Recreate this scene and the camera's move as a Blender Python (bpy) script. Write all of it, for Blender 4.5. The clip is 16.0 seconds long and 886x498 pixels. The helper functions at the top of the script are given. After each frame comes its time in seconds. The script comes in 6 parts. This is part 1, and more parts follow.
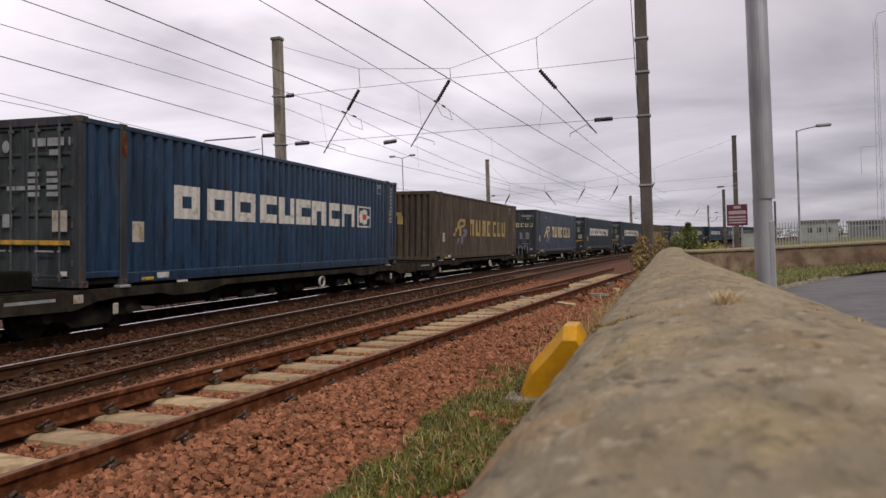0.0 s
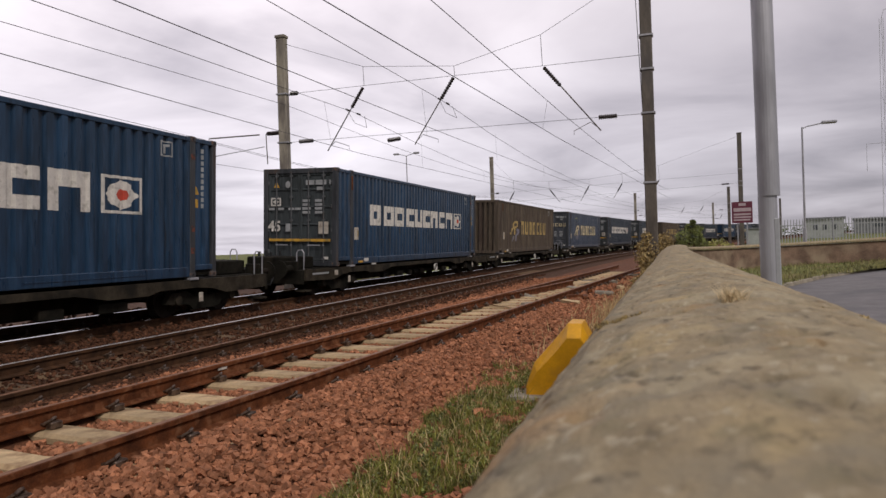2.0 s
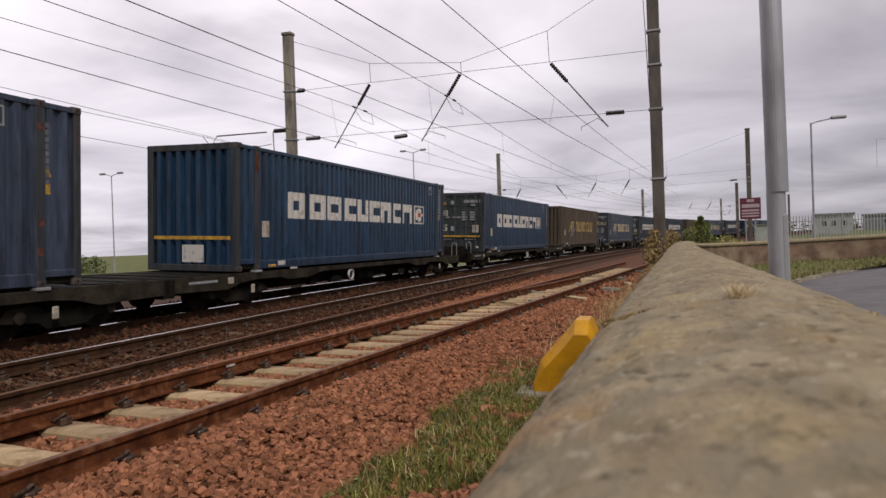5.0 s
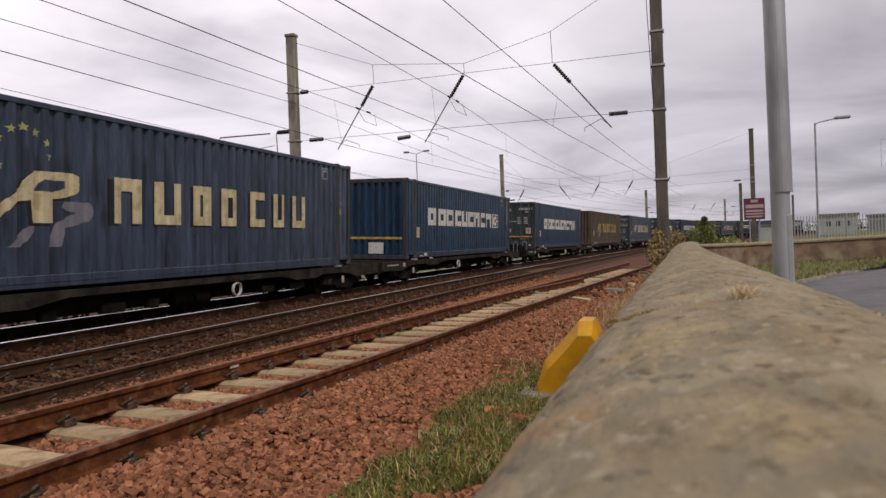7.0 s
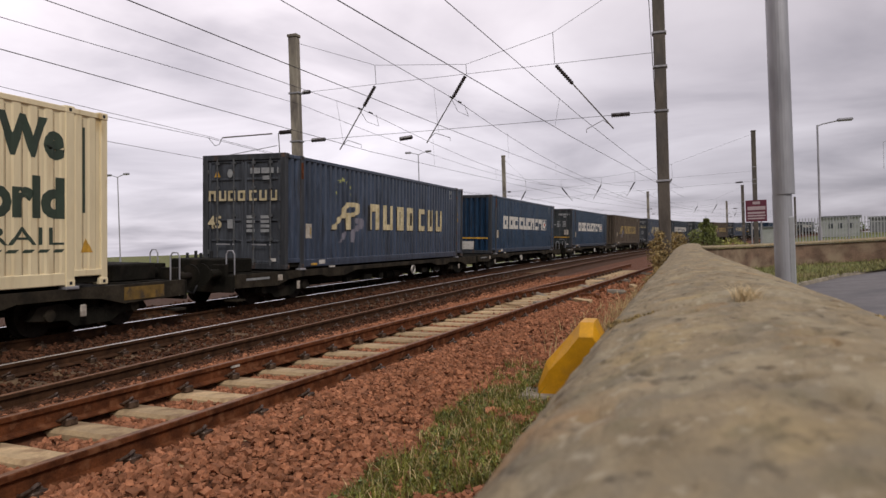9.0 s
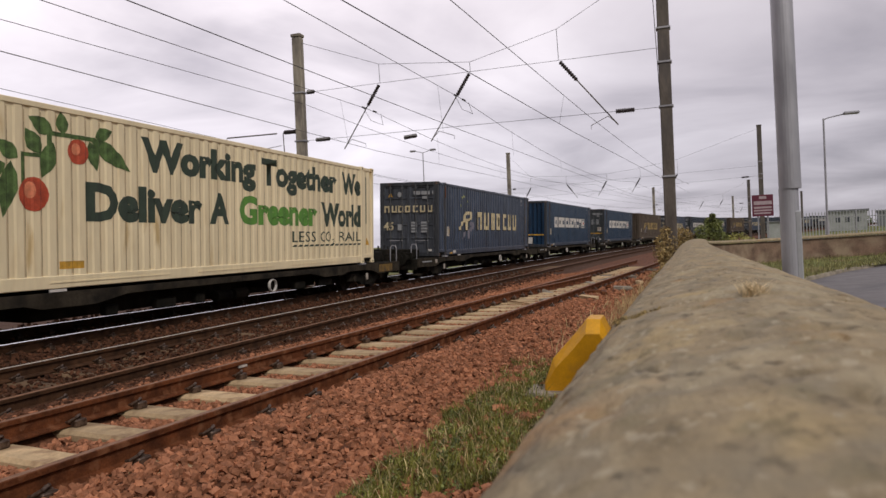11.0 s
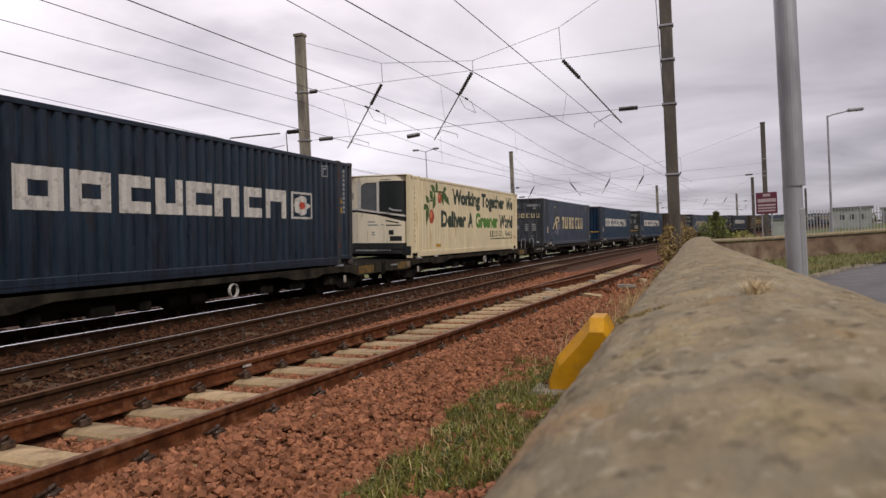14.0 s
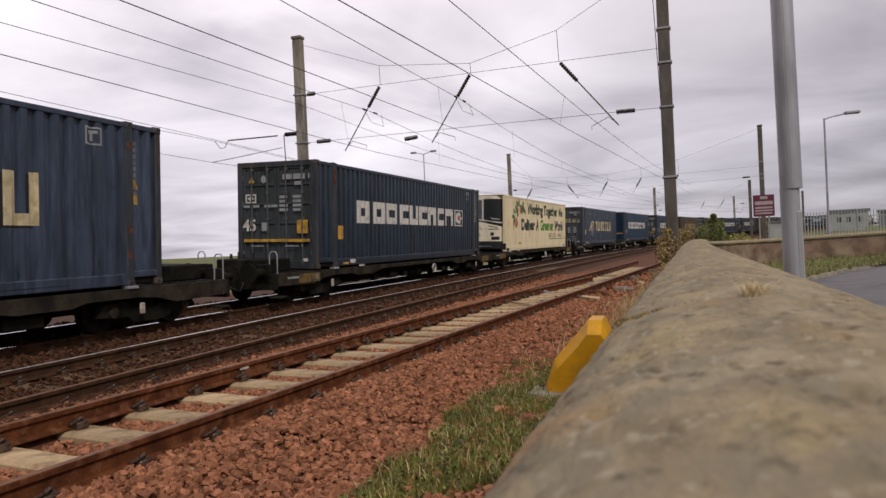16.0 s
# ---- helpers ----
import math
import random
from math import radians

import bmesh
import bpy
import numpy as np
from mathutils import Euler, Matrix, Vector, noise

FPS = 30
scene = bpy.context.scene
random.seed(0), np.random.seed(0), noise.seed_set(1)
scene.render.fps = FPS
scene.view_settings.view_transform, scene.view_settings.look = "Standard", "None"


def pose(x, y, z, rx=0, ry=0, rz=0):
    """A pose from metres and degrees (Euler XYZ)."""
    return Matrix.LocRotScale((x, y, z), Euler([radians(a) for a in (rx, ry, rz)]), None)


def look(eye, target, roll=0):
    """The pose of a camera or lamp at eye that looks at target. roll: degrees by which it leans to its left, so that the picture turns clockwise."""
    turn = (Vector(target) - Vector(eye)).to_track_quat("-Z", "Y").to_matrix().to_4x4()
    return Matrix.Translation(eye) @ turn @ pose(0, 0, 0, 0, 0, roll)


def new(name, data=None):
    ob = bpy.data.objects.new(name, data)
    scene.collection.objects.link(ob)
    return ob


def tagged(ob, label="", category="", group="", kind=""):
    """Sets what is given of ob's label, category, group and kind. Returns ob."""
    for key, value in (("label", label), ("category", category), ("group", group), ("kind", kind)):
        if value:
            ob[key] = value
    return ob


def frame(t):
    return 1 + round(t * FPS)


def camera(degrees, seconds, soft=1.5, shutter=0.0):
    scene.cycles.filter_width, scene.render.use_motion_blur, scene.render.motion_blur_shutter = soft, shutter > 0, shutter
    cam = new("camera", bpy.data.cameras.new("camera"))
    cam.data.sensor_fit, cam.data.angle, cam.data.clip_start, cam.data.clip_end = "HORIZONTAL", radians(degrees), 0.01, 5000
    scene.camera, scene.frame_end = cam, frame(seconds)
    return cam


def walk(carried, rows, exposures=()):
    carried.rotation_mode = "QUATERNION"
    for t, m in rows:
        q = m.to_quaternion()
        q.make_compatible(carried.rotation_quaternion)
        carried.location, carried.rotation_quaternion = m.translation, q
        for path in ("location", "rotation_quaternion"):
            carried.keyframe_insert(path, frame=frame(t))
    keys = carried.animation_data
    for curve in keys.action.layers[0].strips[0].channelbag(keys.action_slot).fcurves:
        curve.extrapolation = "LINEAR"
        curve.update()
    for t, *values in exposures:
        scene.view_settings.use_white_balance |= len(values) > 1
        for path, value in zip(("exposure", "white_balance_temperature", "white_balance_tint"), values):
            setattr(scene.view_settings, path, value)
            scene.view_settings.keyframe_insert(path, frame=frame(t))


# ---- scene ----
# The eye stands still on the wall's coping; it only turns a little.
EYE = (0.0, 0.0, 1.30)
TURNS = [(0.0, -16.76, 0.05, -1.8), (0.5, -16.825, -0.075, -1.777), (1.0, -16.998, -0.161, -1.716), (1.5, -16.984, -0.195, -1.68), (2.0, -17.112, -0.134, -1.858), (2.5, -17.223, -0.14, -2.008), (3.0, -17.348, -0.151, -1.988), (3.5, -17.639, -0.337, -2.007), (4.0, -17.589, -0.371, -1.996), (6.5, -17.977, -0.347, -1.963), (7.0, -17.968, -0.283, -2.049), (7.5, -17.794, -0.189, -2.08), (8.0, -17.85, -0.172, -1.992), (8.5, -17.871, -0.148, -1.866), (9.0, -18.092, -0.225, -1.816), (11.5, -18.633, -0.349, -2.552), (12.0, -18.666, -0.28, -2.636), (12.5, -18.723, -0.465, -2.516), (13.0, -18.717, -0.486, -2.511), (13.5, -18.735, -0.481, -2.496), (14.0, -18.843, -0.44, -2.634), (14.5, -18.537, -0.351, -2.467), (15.0, -18.482, -0.325, -2.366), (15.5, -18.607, -0.37, -2.466), (16.0, -18.644, -0.249, -2.626)]


def aim(yaw, pitch, roll):
    y, p = radians(yaw), radians(pitch)
    d = Vector((math.sin(y) * math.cos(p), math.cos(y) * math.cos(p), math.sin(p)))
    return look(EYE, Vector(EYE) + d * 10, roll)


cam = camera(65.35, 16.0, soft=1.5)
cam.data.dof.use_dof, cam.data.dof.focus_distance, cam.data.dof.aperture_fstop = True, 18.0, 7.5
walk(cam, [(t, aim(a, b, c)) for t, a, b, c in TURNS], exposures=[(0.0, 0.0), (16.0, 0.0)])

# ---- light: an overcast evening sky and a weak, wide sun behind the cloud
world = bpy.data.worlds.new("world")
scene.world = world
world.use_nodes = True


def sky():
    nt = world.node_tree
    N, L = nt.nodes, nt.links
    N.clear()
    out = N.new("ShaderNodeOutputWorld")
    bg = N.new("ShaderNodeBackground")
    nishita = N.new("ShaderNodeTexSky")
    nishita.sky_type, nishita.sun_disc = "NISHITA", False
    nishita.sun_elevation, nishita.sun_rotation = radians(44), radians(133.6)
    scaled = N.new("ShaderNodeMix")
    scaled.data_type, scaled.blend_type = "RGBA", "MULTIPLY"
    scaled.inputs[0].default_value = 1.0
    scaled.inputs[7].default_value = (0.07, 0.07, 0.07, 1)
    L.new(nishita.outputs[0], scaled.inputs[6])
    geo = N.new("ShaderNodeTexCoord")
    sep = N.new("ShaderNodeSeparateXYZ")
    L.new(geo.outputs["Generated"], sep.inputs[0])

    def math_(op, a, b):
        m = N.new("ShaderNodeMath")
        m.operation = op
        for i, v in enumerate((a, b)):
            if isinstance(v, (int, float)):
                m.inputs[i].default_value = v
            else:
                L.new(v, m.inputs[i])
        return m.outputs[0]

    zc = math_("ADD", math_("MAXIMUM", sep.outputs[2], 0.0), 0.13)
    u, v = math_("DIVIDE", sep.outputs[0], zc), math_("DIVIDE", sep.outputs[1], zc)
    comb = N.new("ShaderNodeCombineXYZ")
    L.new(u, comb.inputs[0]), L.new(v, comb.inputs[1])
    big = N.new("ShaderNodeTexNoise")
    big.inputs["Scale"].default_value, big.inputs["Detail"].default_value = 0.75, 6.0
    big.inputs["Roughness"].default_value = 0.5
    big.inputs["Distortion"].default_value = 0.4
    L.new(comb.outputs[0], big.inputs["Vector"])
    ramp = N.new("ShaderNodeValToRGB")
    e = ramp.color_ramp.elements
    e[0].position, e[0].color = 0.30, (0.40, 0.365, 0.405, 1)
    e[1].position, e[1].color = 0.66, (0.93, 0.86, 0.90, 1)
    m = ramp.color_ramp.elements.new(0.48)
    m.color = (0.69, 0.63, 0.67, 1)
    L.new(big.outputs[0], ramp.inputs[0])
    # the cloud sheet thins out to one side
    dot = N.new("ShaderNodeVectorMath")
    dot.operation = "DOT_PRODUCT"
    dot.inputs[1].default_value = Vector((-27.5, 35, 25)).normalized()
    L.new(geo.outputs["Generated"], dot.inputs[0])
    near_sun = N.new("ShaderNodeValToRGB")
    e = near_sun.color_ramp.elements
    e[0].position, e[0].color = 0.2, (0.3, 0.3, 0.3, 1)
    e[1].position, e[1].color = 1.0, (1.0, 1.0, 1.0, 1)
    near_sun.color_ramp.elements.new(0.8).color = (0.64, 0.64, 0.65, 1)
    L.new(dot.outputs["Value"], near_sun.inputs[0])
    lit = N.new("ShaderNodeMix")
    lit.data_type, lit.blend_type = "RGBA", "MULTIPLY"
    lit.inputs[0].default_value = 1.0
    L.new(ramp.outputs[0], lit.inputs[6]), L.new(near_sun.outputs[0], lit.inputs[7])
    mix = N.new("ShaderNodeMix")
    mix.data_type = "RGBA"
    mix.inputs[0].default_value = 0.93
    L.new(scaled.outputs[2], mix.inputs[6]), L.new(lit.outputs[2], mix.inputs[7])
    # the cloud is thicker and bluer towards the horizon
    low = N.new("ShaderNodeValToRGB")
    e = low.color_ramp.elements
    e[0].position, e[0].color = 0.0, (0.82, 0.84, 0.88, 1)
    e[1].position, e[1].color = 0.3, (1.0, 1.0, 1.0, 1)
    L.new(sep.outputs[2], low.inputs[0])
    dim = N.new("ShaderNodeMix")
    dim.data_type, dim.blend_type = "RGBA", "MULTIPLY"
    dim.inputs[0].default_value = 1.0
    L.new(mix.outputs[2], dim.inputs[6]), L.new(low.outputs[0], dim.inputs[7])
    L.new(dim.outputs[2], bg.inputs[0])
    bg.inputs[1].default_value = 1.6
    L.new(bg.outputs[0], out.inputs[0])


sky()
sun = new("sun", bpy.data.lights.new("sun", "SUN"))
sun.data.energy, sun.data.angle, sun.data.color = 1.65, radians(13), (1.0, 0.93, 0.88)
sun.matrix_basis = look((21, -20, 28), (0, 0, 0))


# ---- materials
def material(name, colour, rough=0.8, metal=0.0, vary=0.15, scale=6.0, bump=0.0, bump_scale=60.0, stain=None, stain_amount=0.0, stain_scale=1.5, coords="Object", stretch=(1, 1, 1), random_tint=0.0, island=False, spots=(), spec=0.5):
    """Base colour with a broad and a fine variation, a second stain colour and fine relief."""
    mat = bpy.data.materials.new(name)
    mat.use_nodes = True
    N, L = mat.node_tree.nodes, mat.node_tree.links
    b = N["Principled BSDF"]
    b.inputs["Roughness"].default_value, b.inputs["Metallic"].default_value = rough, metal
    b.inputs["Specular IOR Level"].default_value = spec
    tc = N.new("ShaderNodeTexCoord")
    mp = N.new("ShaderNodeMapping")
    mp.inputs["Scale"].default_value = stretch
    L.new(tc.outputs[coords], mp.inputs[0])

    def noise_(s, detail=4.0):
        n = N.new("ShaderNodeTexNoise")
        n.inputs["Scale"].default_value, n.inputs["Detail"].default_value = s, detail
        L.new(mp.outputs[0], n.inputs["Vector"])
        return n.outputs[0]

    def mixed(kind, fac, a, c):
        m = N.new("ShaderNodeMix")
        m.data_type, m.blend_type = "RGBA", kind
        for i, v in ((0, fac), (6, a), (7, c)):
            if hasattr(v, "node"):
                L.new(v, m.inputs[i])
            else:
                m.inputs[i].default_value = v if i == 0 else (*v[:3], 1)
        return m.outputs[2]

    def ramped(src, lo, hi, a, c):
        r = N.new("ShaderNodeMapRange")
        r.inputs[1].default_value, r.inputs[2].default_value, r.inputs[3].default_value, r.inputs[4].default_value = lo, hi, a, c
        L.new(src, r.inputs[0])
        return r.outputs[0]

    dark = [c * (1 - vary * 1.6) for c in colour]
    light = [min(1, c * (1 + vary * 1.4)) for c in colour]
    col = mixed("MIX", ramped(noise_(scale), 0.3, 0.7, 0, 1), dark, light)
    fine = ramped(noise_(scale * 9, 6.0), 0.3, 0.7, 1 - vary * 0.8, 1 + vary * 0.6)
    col = mixed("MULTIPLY", 1.0, col, fine)
    if stain:
        fac = ramped(noise_(stain_scale, 7.0), 0.62 - stain_amount * 0.4, 0.72 - stain_amount * 0.25, 0, 1)
        col = mixed("MIX", fac, col, stain)
    for colour2, s2, lo, hi, strength in spots:
        m = N.new("ShaderNodeMath")
        m.operation = "MULTIPLY"
        m.inputs[1].default_value = strength
        L.new(ramped(noise_(s2, 3.0), lo, hi, 0, 1), m.inputs[0])
        col = mixed("MIX", m.outputs[0], col, colour2)
    if random_tint:
        info = N.new("ShaderNodeNewGeometry" if island else "ShaderNodeObjectInfo")
        src = info.outputs["Random Per Island" if island else "Random"]
        col = mixed("MULTIPLY", 1.0, col, ramped(src, 0, 1, 1 - random_tint, 1 + random_tint))
    L.new(col, b.inputs["Base Color"])
    L.new(ramped(noise_(scale * 3), 0.2, 0.8, max(0, rough - 0.12), min(1, rough + 0.12)), b.inputs["Roughness"])
    if bump:
        bp = N.new("ShaderNodeBump")
        bp.inputs["Strength"].default_value, bp.inputs["Distance"].default_value = bump, 0.01
        L.new(noise_(bump_scale, 8.0), bp.inputs["Height"])
        L.new(bp.outputs[0], b.inputs["Normal"])
    return mat


M = {}
# much darker than the stones: the shade of their gaps is put into the bed's colour
M["ballast"] = material("ballast", (0.15, 0.062, 0.031), 0.95, vary=0.3, scale=9, bump=1.0, bump_scale=30, stain=(0.1, 0.045, 0.028), stain_amount=0.3, stain_scale=5, spec=0.2)
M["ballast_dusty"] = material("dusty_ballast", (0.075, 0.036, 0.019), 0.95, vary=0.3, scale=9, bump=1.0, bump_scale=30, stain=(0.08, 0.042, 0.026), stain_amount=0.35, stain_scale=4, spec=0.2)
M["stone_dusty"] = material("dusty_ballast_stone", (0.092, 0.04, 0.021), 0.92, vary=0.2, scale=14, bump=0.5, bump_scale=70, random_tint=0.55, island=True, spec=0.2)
M["stone"] = material("ballast_stone", (0.345, 0.15, 0.079), 0.92, vary=0.2, scale=14, bump=0.5, bump_scale=70, random_tint=0.36, island=True, spec=0.2)
M["rust"] = material("rail_rust", (0.115, 0.037, 0.013), 0.85, vary=0.3, scale=7, bump=0.4, bump_scale=90, stain=(0.2, 0.085, 0.04), stain_amount=0.2, stain_scale=9, spec=0.2)
M["clip"] = material("worn_spring_clip", (0.13, 0.09, 0.065), 0.45, metal=0.5, vary=0.3, scale=20, stain=(0.05, 0.028, 0.018), stain_amount=0.3, stain_scale=25)
M["rust_dark"] = material("running_rail_rust", (0.068, 0.032, 0.015), 0.8, vary=0.3, scale=7, bump=0.3, bump_scale=90, spec=0.2)
M["polished"] = material("polished_rail_head", (0.97, 0.92, 0.88), 0.55, metal=1.0, vary=0.08, scale=12)
M["bright_head"] = material("mirror_bright_rail_head", (0.97, 0.95, 0.93), 0.06, metal=1.0, vary=0.05, scale=12)
M["worn_head"] = material("dull_rail_head", (0.22, 0.11, 0.06), 0.65, metal=0.2, vary=0.2, scale=12)
M["concrete"] = material("sleeper_concrete", (0.52, 0.38, 0.215), 0.92, vary=0.16, scale=5, bump=0.5, bump_scale=80, stain=(0.3, 0.2, 0.11), stain_amount=0.3, stain_scale=4, random_tint=0.18)
M["concrete_dark"] = material("stained_sleeper_concrete", (0.16, 0.105, 0.062), 0.92, vary=0.2, scale=5, bump=0.5, bump_scale=80, stain=(0.1, 0.065, 0.045), stain_amount=0.4, stain_scale=3, random_tint=0.2, spec=0.2)
M["cope"] = material("weathered_coping_stone", (0.32, 0.256, 0.158), 0.95, vary=0.14, scale=14, bump=0.7, bump_scale=70, stretch=(1, 0.55, 1), stain=(0.26, 0.22, 0.15), stain_amount=0.3, stain_scale=16, spots=(((0.42, 0.36, 0.24), 9, 0.54, 0.66, 0.6), ((0.46, 0.34, 0.15), 7, 0.58, 0.7, 0.45), ((0.4, 0.21, 0.08), 4.6, 0.64, 0.72, 0.5), ((0.19, 0.17, 0.1), 22, 0.57, 0.68, 0.4), ((0.5, 0.44, 0.32), 55, 0.6, 0.68, 0.5), ((0.09, 0.075, 0.05), 52, 0.58, 0.7, 0.5), ((0.06, 0.05, 0.038), 26, 0.61, 0.74, 0.65), ((0.48, 0.28, 0.1), 13, 0.64, 0.76, 0.5)), spec=0.2)
M["grass_ground"] = material("rough_grass_ground", (0.15, 0.175, 0.06), 0.95, vary=0.3, scale=0.8, bump=0.8, bump_scale=12, stain=(0.2, 0.16, 0.08), stain_amount=0.3, stain_scale=0.6, spec=0.1)
M["asphalt"] = material("asphalt", (0.165, 0.155, 0.155), 0.85, vary=0.1, scale=2, bump=0.4, bump_scale=120, stain=(0.12, 0.115, 0.12), stain_amount=0.3, stain_scale=0.7)
M["mast"] = material("weathered_mast_steel", (0.135, 0.115, 0.095), 0.8, metal=0.1, vary=0.22, scale=3, bump=0.2, bump_scale=40, stretch=(1, 1, 0.25), stain=(0.09, 0.08, 0.075), stain_amount=0.3, stain_scale=2)
M["mast_concrete"] = material("mast_concrete", (0.34, 0.305, 0.245), 0.9, vary=0.18, scale=3, bump=0.3, bump_scale=40, stretch=(1, 1, 0.25), stain=(0.15, 0.13, 0.115), stain_amount=0.35, stain_scale=2)
M["galv"] = material("galvanised_steel", (0.42, 0.42, 0.445), 0.55, metal=0.35, vary=0.1, scale=2.5, stretch=(1, 1, 0.3), stain=(0.28, 0.28, 0.3), stain_amount=0.3, stain_scale=3)
M["wire"] = material("copper_wire_dull", (0.055, 0.05, 0.05), 0.6, metal=0.3, vary=0.05)
M["insulator"] = material("brown_porcelain", (0.035, 0.025, 0.025), 0.35, vary=0.1)
M["yellow"] = material("yellow_paint", (0.72, 0.355, 0.008), 0.55, vary=0.08, scale=5, bump=0.15, bump_scale=50, stain=(0.6, 0.3, 0.02), stain_amount=0.2, stain_scale=4)
M["black"] = material("black_rubber", (0.015, 0.015, 0.016), 0.7, vary=0.2)
# near-black underframe, bogies and deck, far darker than the sills
M["wagon"] = material("wagon_near_black", (0.013, 0.012, 0.009), 0.85, vary=0.3, scale=2.5, bump=0.3, bump_scale=50, stain=(0.028, 0.023, 0.017), stain_amount=0.25, stain_scale=1.8, spec=0.1)
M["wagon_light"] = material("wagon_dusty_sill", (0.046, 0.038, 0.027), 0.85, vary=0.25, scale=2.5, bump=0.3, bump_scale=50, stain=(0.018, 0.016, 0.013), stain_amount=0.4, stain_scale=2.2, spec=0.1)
M["wheel"] = material("wheel_steel", (0.03, 0.024, 0.02), 0.7, metal=0.4, vary=0.25, scale=6, spec=0.2)
M["white_mark"] = material("white_paint_mark", (0.66, 0.63, 0.58), 0.7, vary=0.1, scale=6, stain=(0.4, 0.38, 0.34), stain_amount=0.2, stain_scale=6)
M["ochre_patch"] = material("worn_ochre_paint", (0.2, 0.12, 0.025), 0.75, vary=0.25, scale=6, stain=(0.06, 0.045, 0.03), stain_amount=0.4, stain_scale=5)
M["yellow_mark"] = material("yellow_mark", (0.62, 0.34, 0.04), 0.6, vary=0.15, scale=6, stain=(0.3, 0.2, 0.05), stain_amount=0.3, stain_scale=5)
M["red_mark"] = material("red_mark", (0.5, 0.07, 0.04), 0.6, vary=0.1)
M["cream_mark"] = material("cream_lettering", (0.62, 0.53, 0.33), 0.65, vary=0.1, scale=3, stain=(0.45, 0.37, 0.2), stain_amount=0.25, stain_scale=4)
M["ochre_mark"] = material("faded_ochre_lettering", (0.42, 0.3, 0.11), 0.7, vary=0.15, scale=3)
M["mauve_mark"] = material("faded_grey_lettering", (0.2, 0.19, 0.23), 0.7, vary=0.1, scale=3)
M["green_dark"] = material("dark_green_lettering", (0.04, 0.062, 0.042), 0.6, vary=0.1, scale=3)
M["green_light"] = material("leaf_green_lettering", (0.12, 0.3, 0.05), 0.6, vary=0.1, scale=3)


def paint(name, colour, rough=0.5, stain=(0.022, 0.022, 0.024), amount=-0.06):
    return material(name, colour, rough, vary=0.25, scale=2.4, bump=0.12, bump_scale=30, stretch=(1, 1, 0.14), stain=stain, stain_amount=amount, stain_scale=2.6, spots=(([c * 0.42 for c in colour], 6.5, 0.5, 0.68, 0.65), ([min(1, c * 1.6 + 0.012) for c in colour], 11.0, 0.54, 0.7, 0.45)))


M["blue"] = paint("container_blue", (0.014, 0.042, 0.088), 0.33)
M["navy"] = paint("container_navy", (0.014, 0.027, 0.047), 0.34)
M["slate"] = paint("container_slate_blue", (0.046, 0.064, 0.102), 0.34)
M["brown"] = paint("container_brown_grime", (0.1, 0.075, 0.05), 0.7, stain=(0.06, 0.04, 0.03), amount=0.35)
# a greyer tone for the door leaves than for the blue and navy sides
M["door_grey"] = paint("grey_door_paint", (0.045, 0.055, 0.058), 0.6)
M["cream"] = material("reefer_cream", (0.87, 0.745, 0.48), 0.42, vary=0.06, scale=1.4, bump=0.1, bump_scale=30, stretch=(1, 1, 0.2), stain=(0.62, 0.46, 0.22), stain_amount=-0.04, stain_scale=2.6, spots=(((0.66, 0.5, 0.27), 6.0, 0.56, 0.76, 0.4),))
M["seam"] = material("thin_tan_line", (0.42, 0.31, 0.17), 0.7, vary=0.25, scale=4)
M["tomato_light"] = material("painted_tomato_highlight", (0.72, 0.24, 0.12), 0.5, vary=0.15, scale=8)
M["cream_unit"] = material("reefer_unit_white", (0.88, 0.79, 0.6), 0.4, vary=0.06, scale=2, bump=0.1, bump_scale=30, stretch=(1, 1, 0.2), stain=(0.45, 0.38, 0.27), stain_amount=-0.02, stain_scale=3)


# ---- mesh helpers
def add_box(bm, x0, x1, y0, y1, z0, z1, bevel=0.0):
    r = bmesh.ops.create_cube(bm, size=1.0, matrix=Matrix.Translation(((x0 + x1) / 2, (y0 + y1) / 2, (z0 + z1) / 2)) @ Matrix.Diagonal((x1 - x0, y1 - y0, z1 - z0, 1)))
    if bevel:
        es = list({e for v in r["verts"] for e in v.link_edges})
        bmesh.ops.bevel(bm, geom=es, offset=bevel, segments=1, affect="EDGES", profile=0.5)
    return bm


def box(x0, x1, y0, y1, z0, z1, bevel=0.0):
    return add_box(bmesh.new(), x0, x1, y0, y1, z0, z1, bevel)


def add_rod(bm, a, b, r, r2=None, seg=8):
    a, b = Vector(a), Vector(b)
    d = b - a
    m = Matrix.Translation((a + b) / 2) @ d.to_track_quat("Z", "Y").to_matrix().to_4x4()
    bmesh.ops.create_cone(bm, cap_ends=True, segments=seg, radius1=r, radius2=r if r2 is None else r2, depth=d.length, matrix=m)
    return bm


def rod(a, b, r, r2=None, seg=8):
    return add_rod(bmesh.new(), a, b, r, r2, seg)


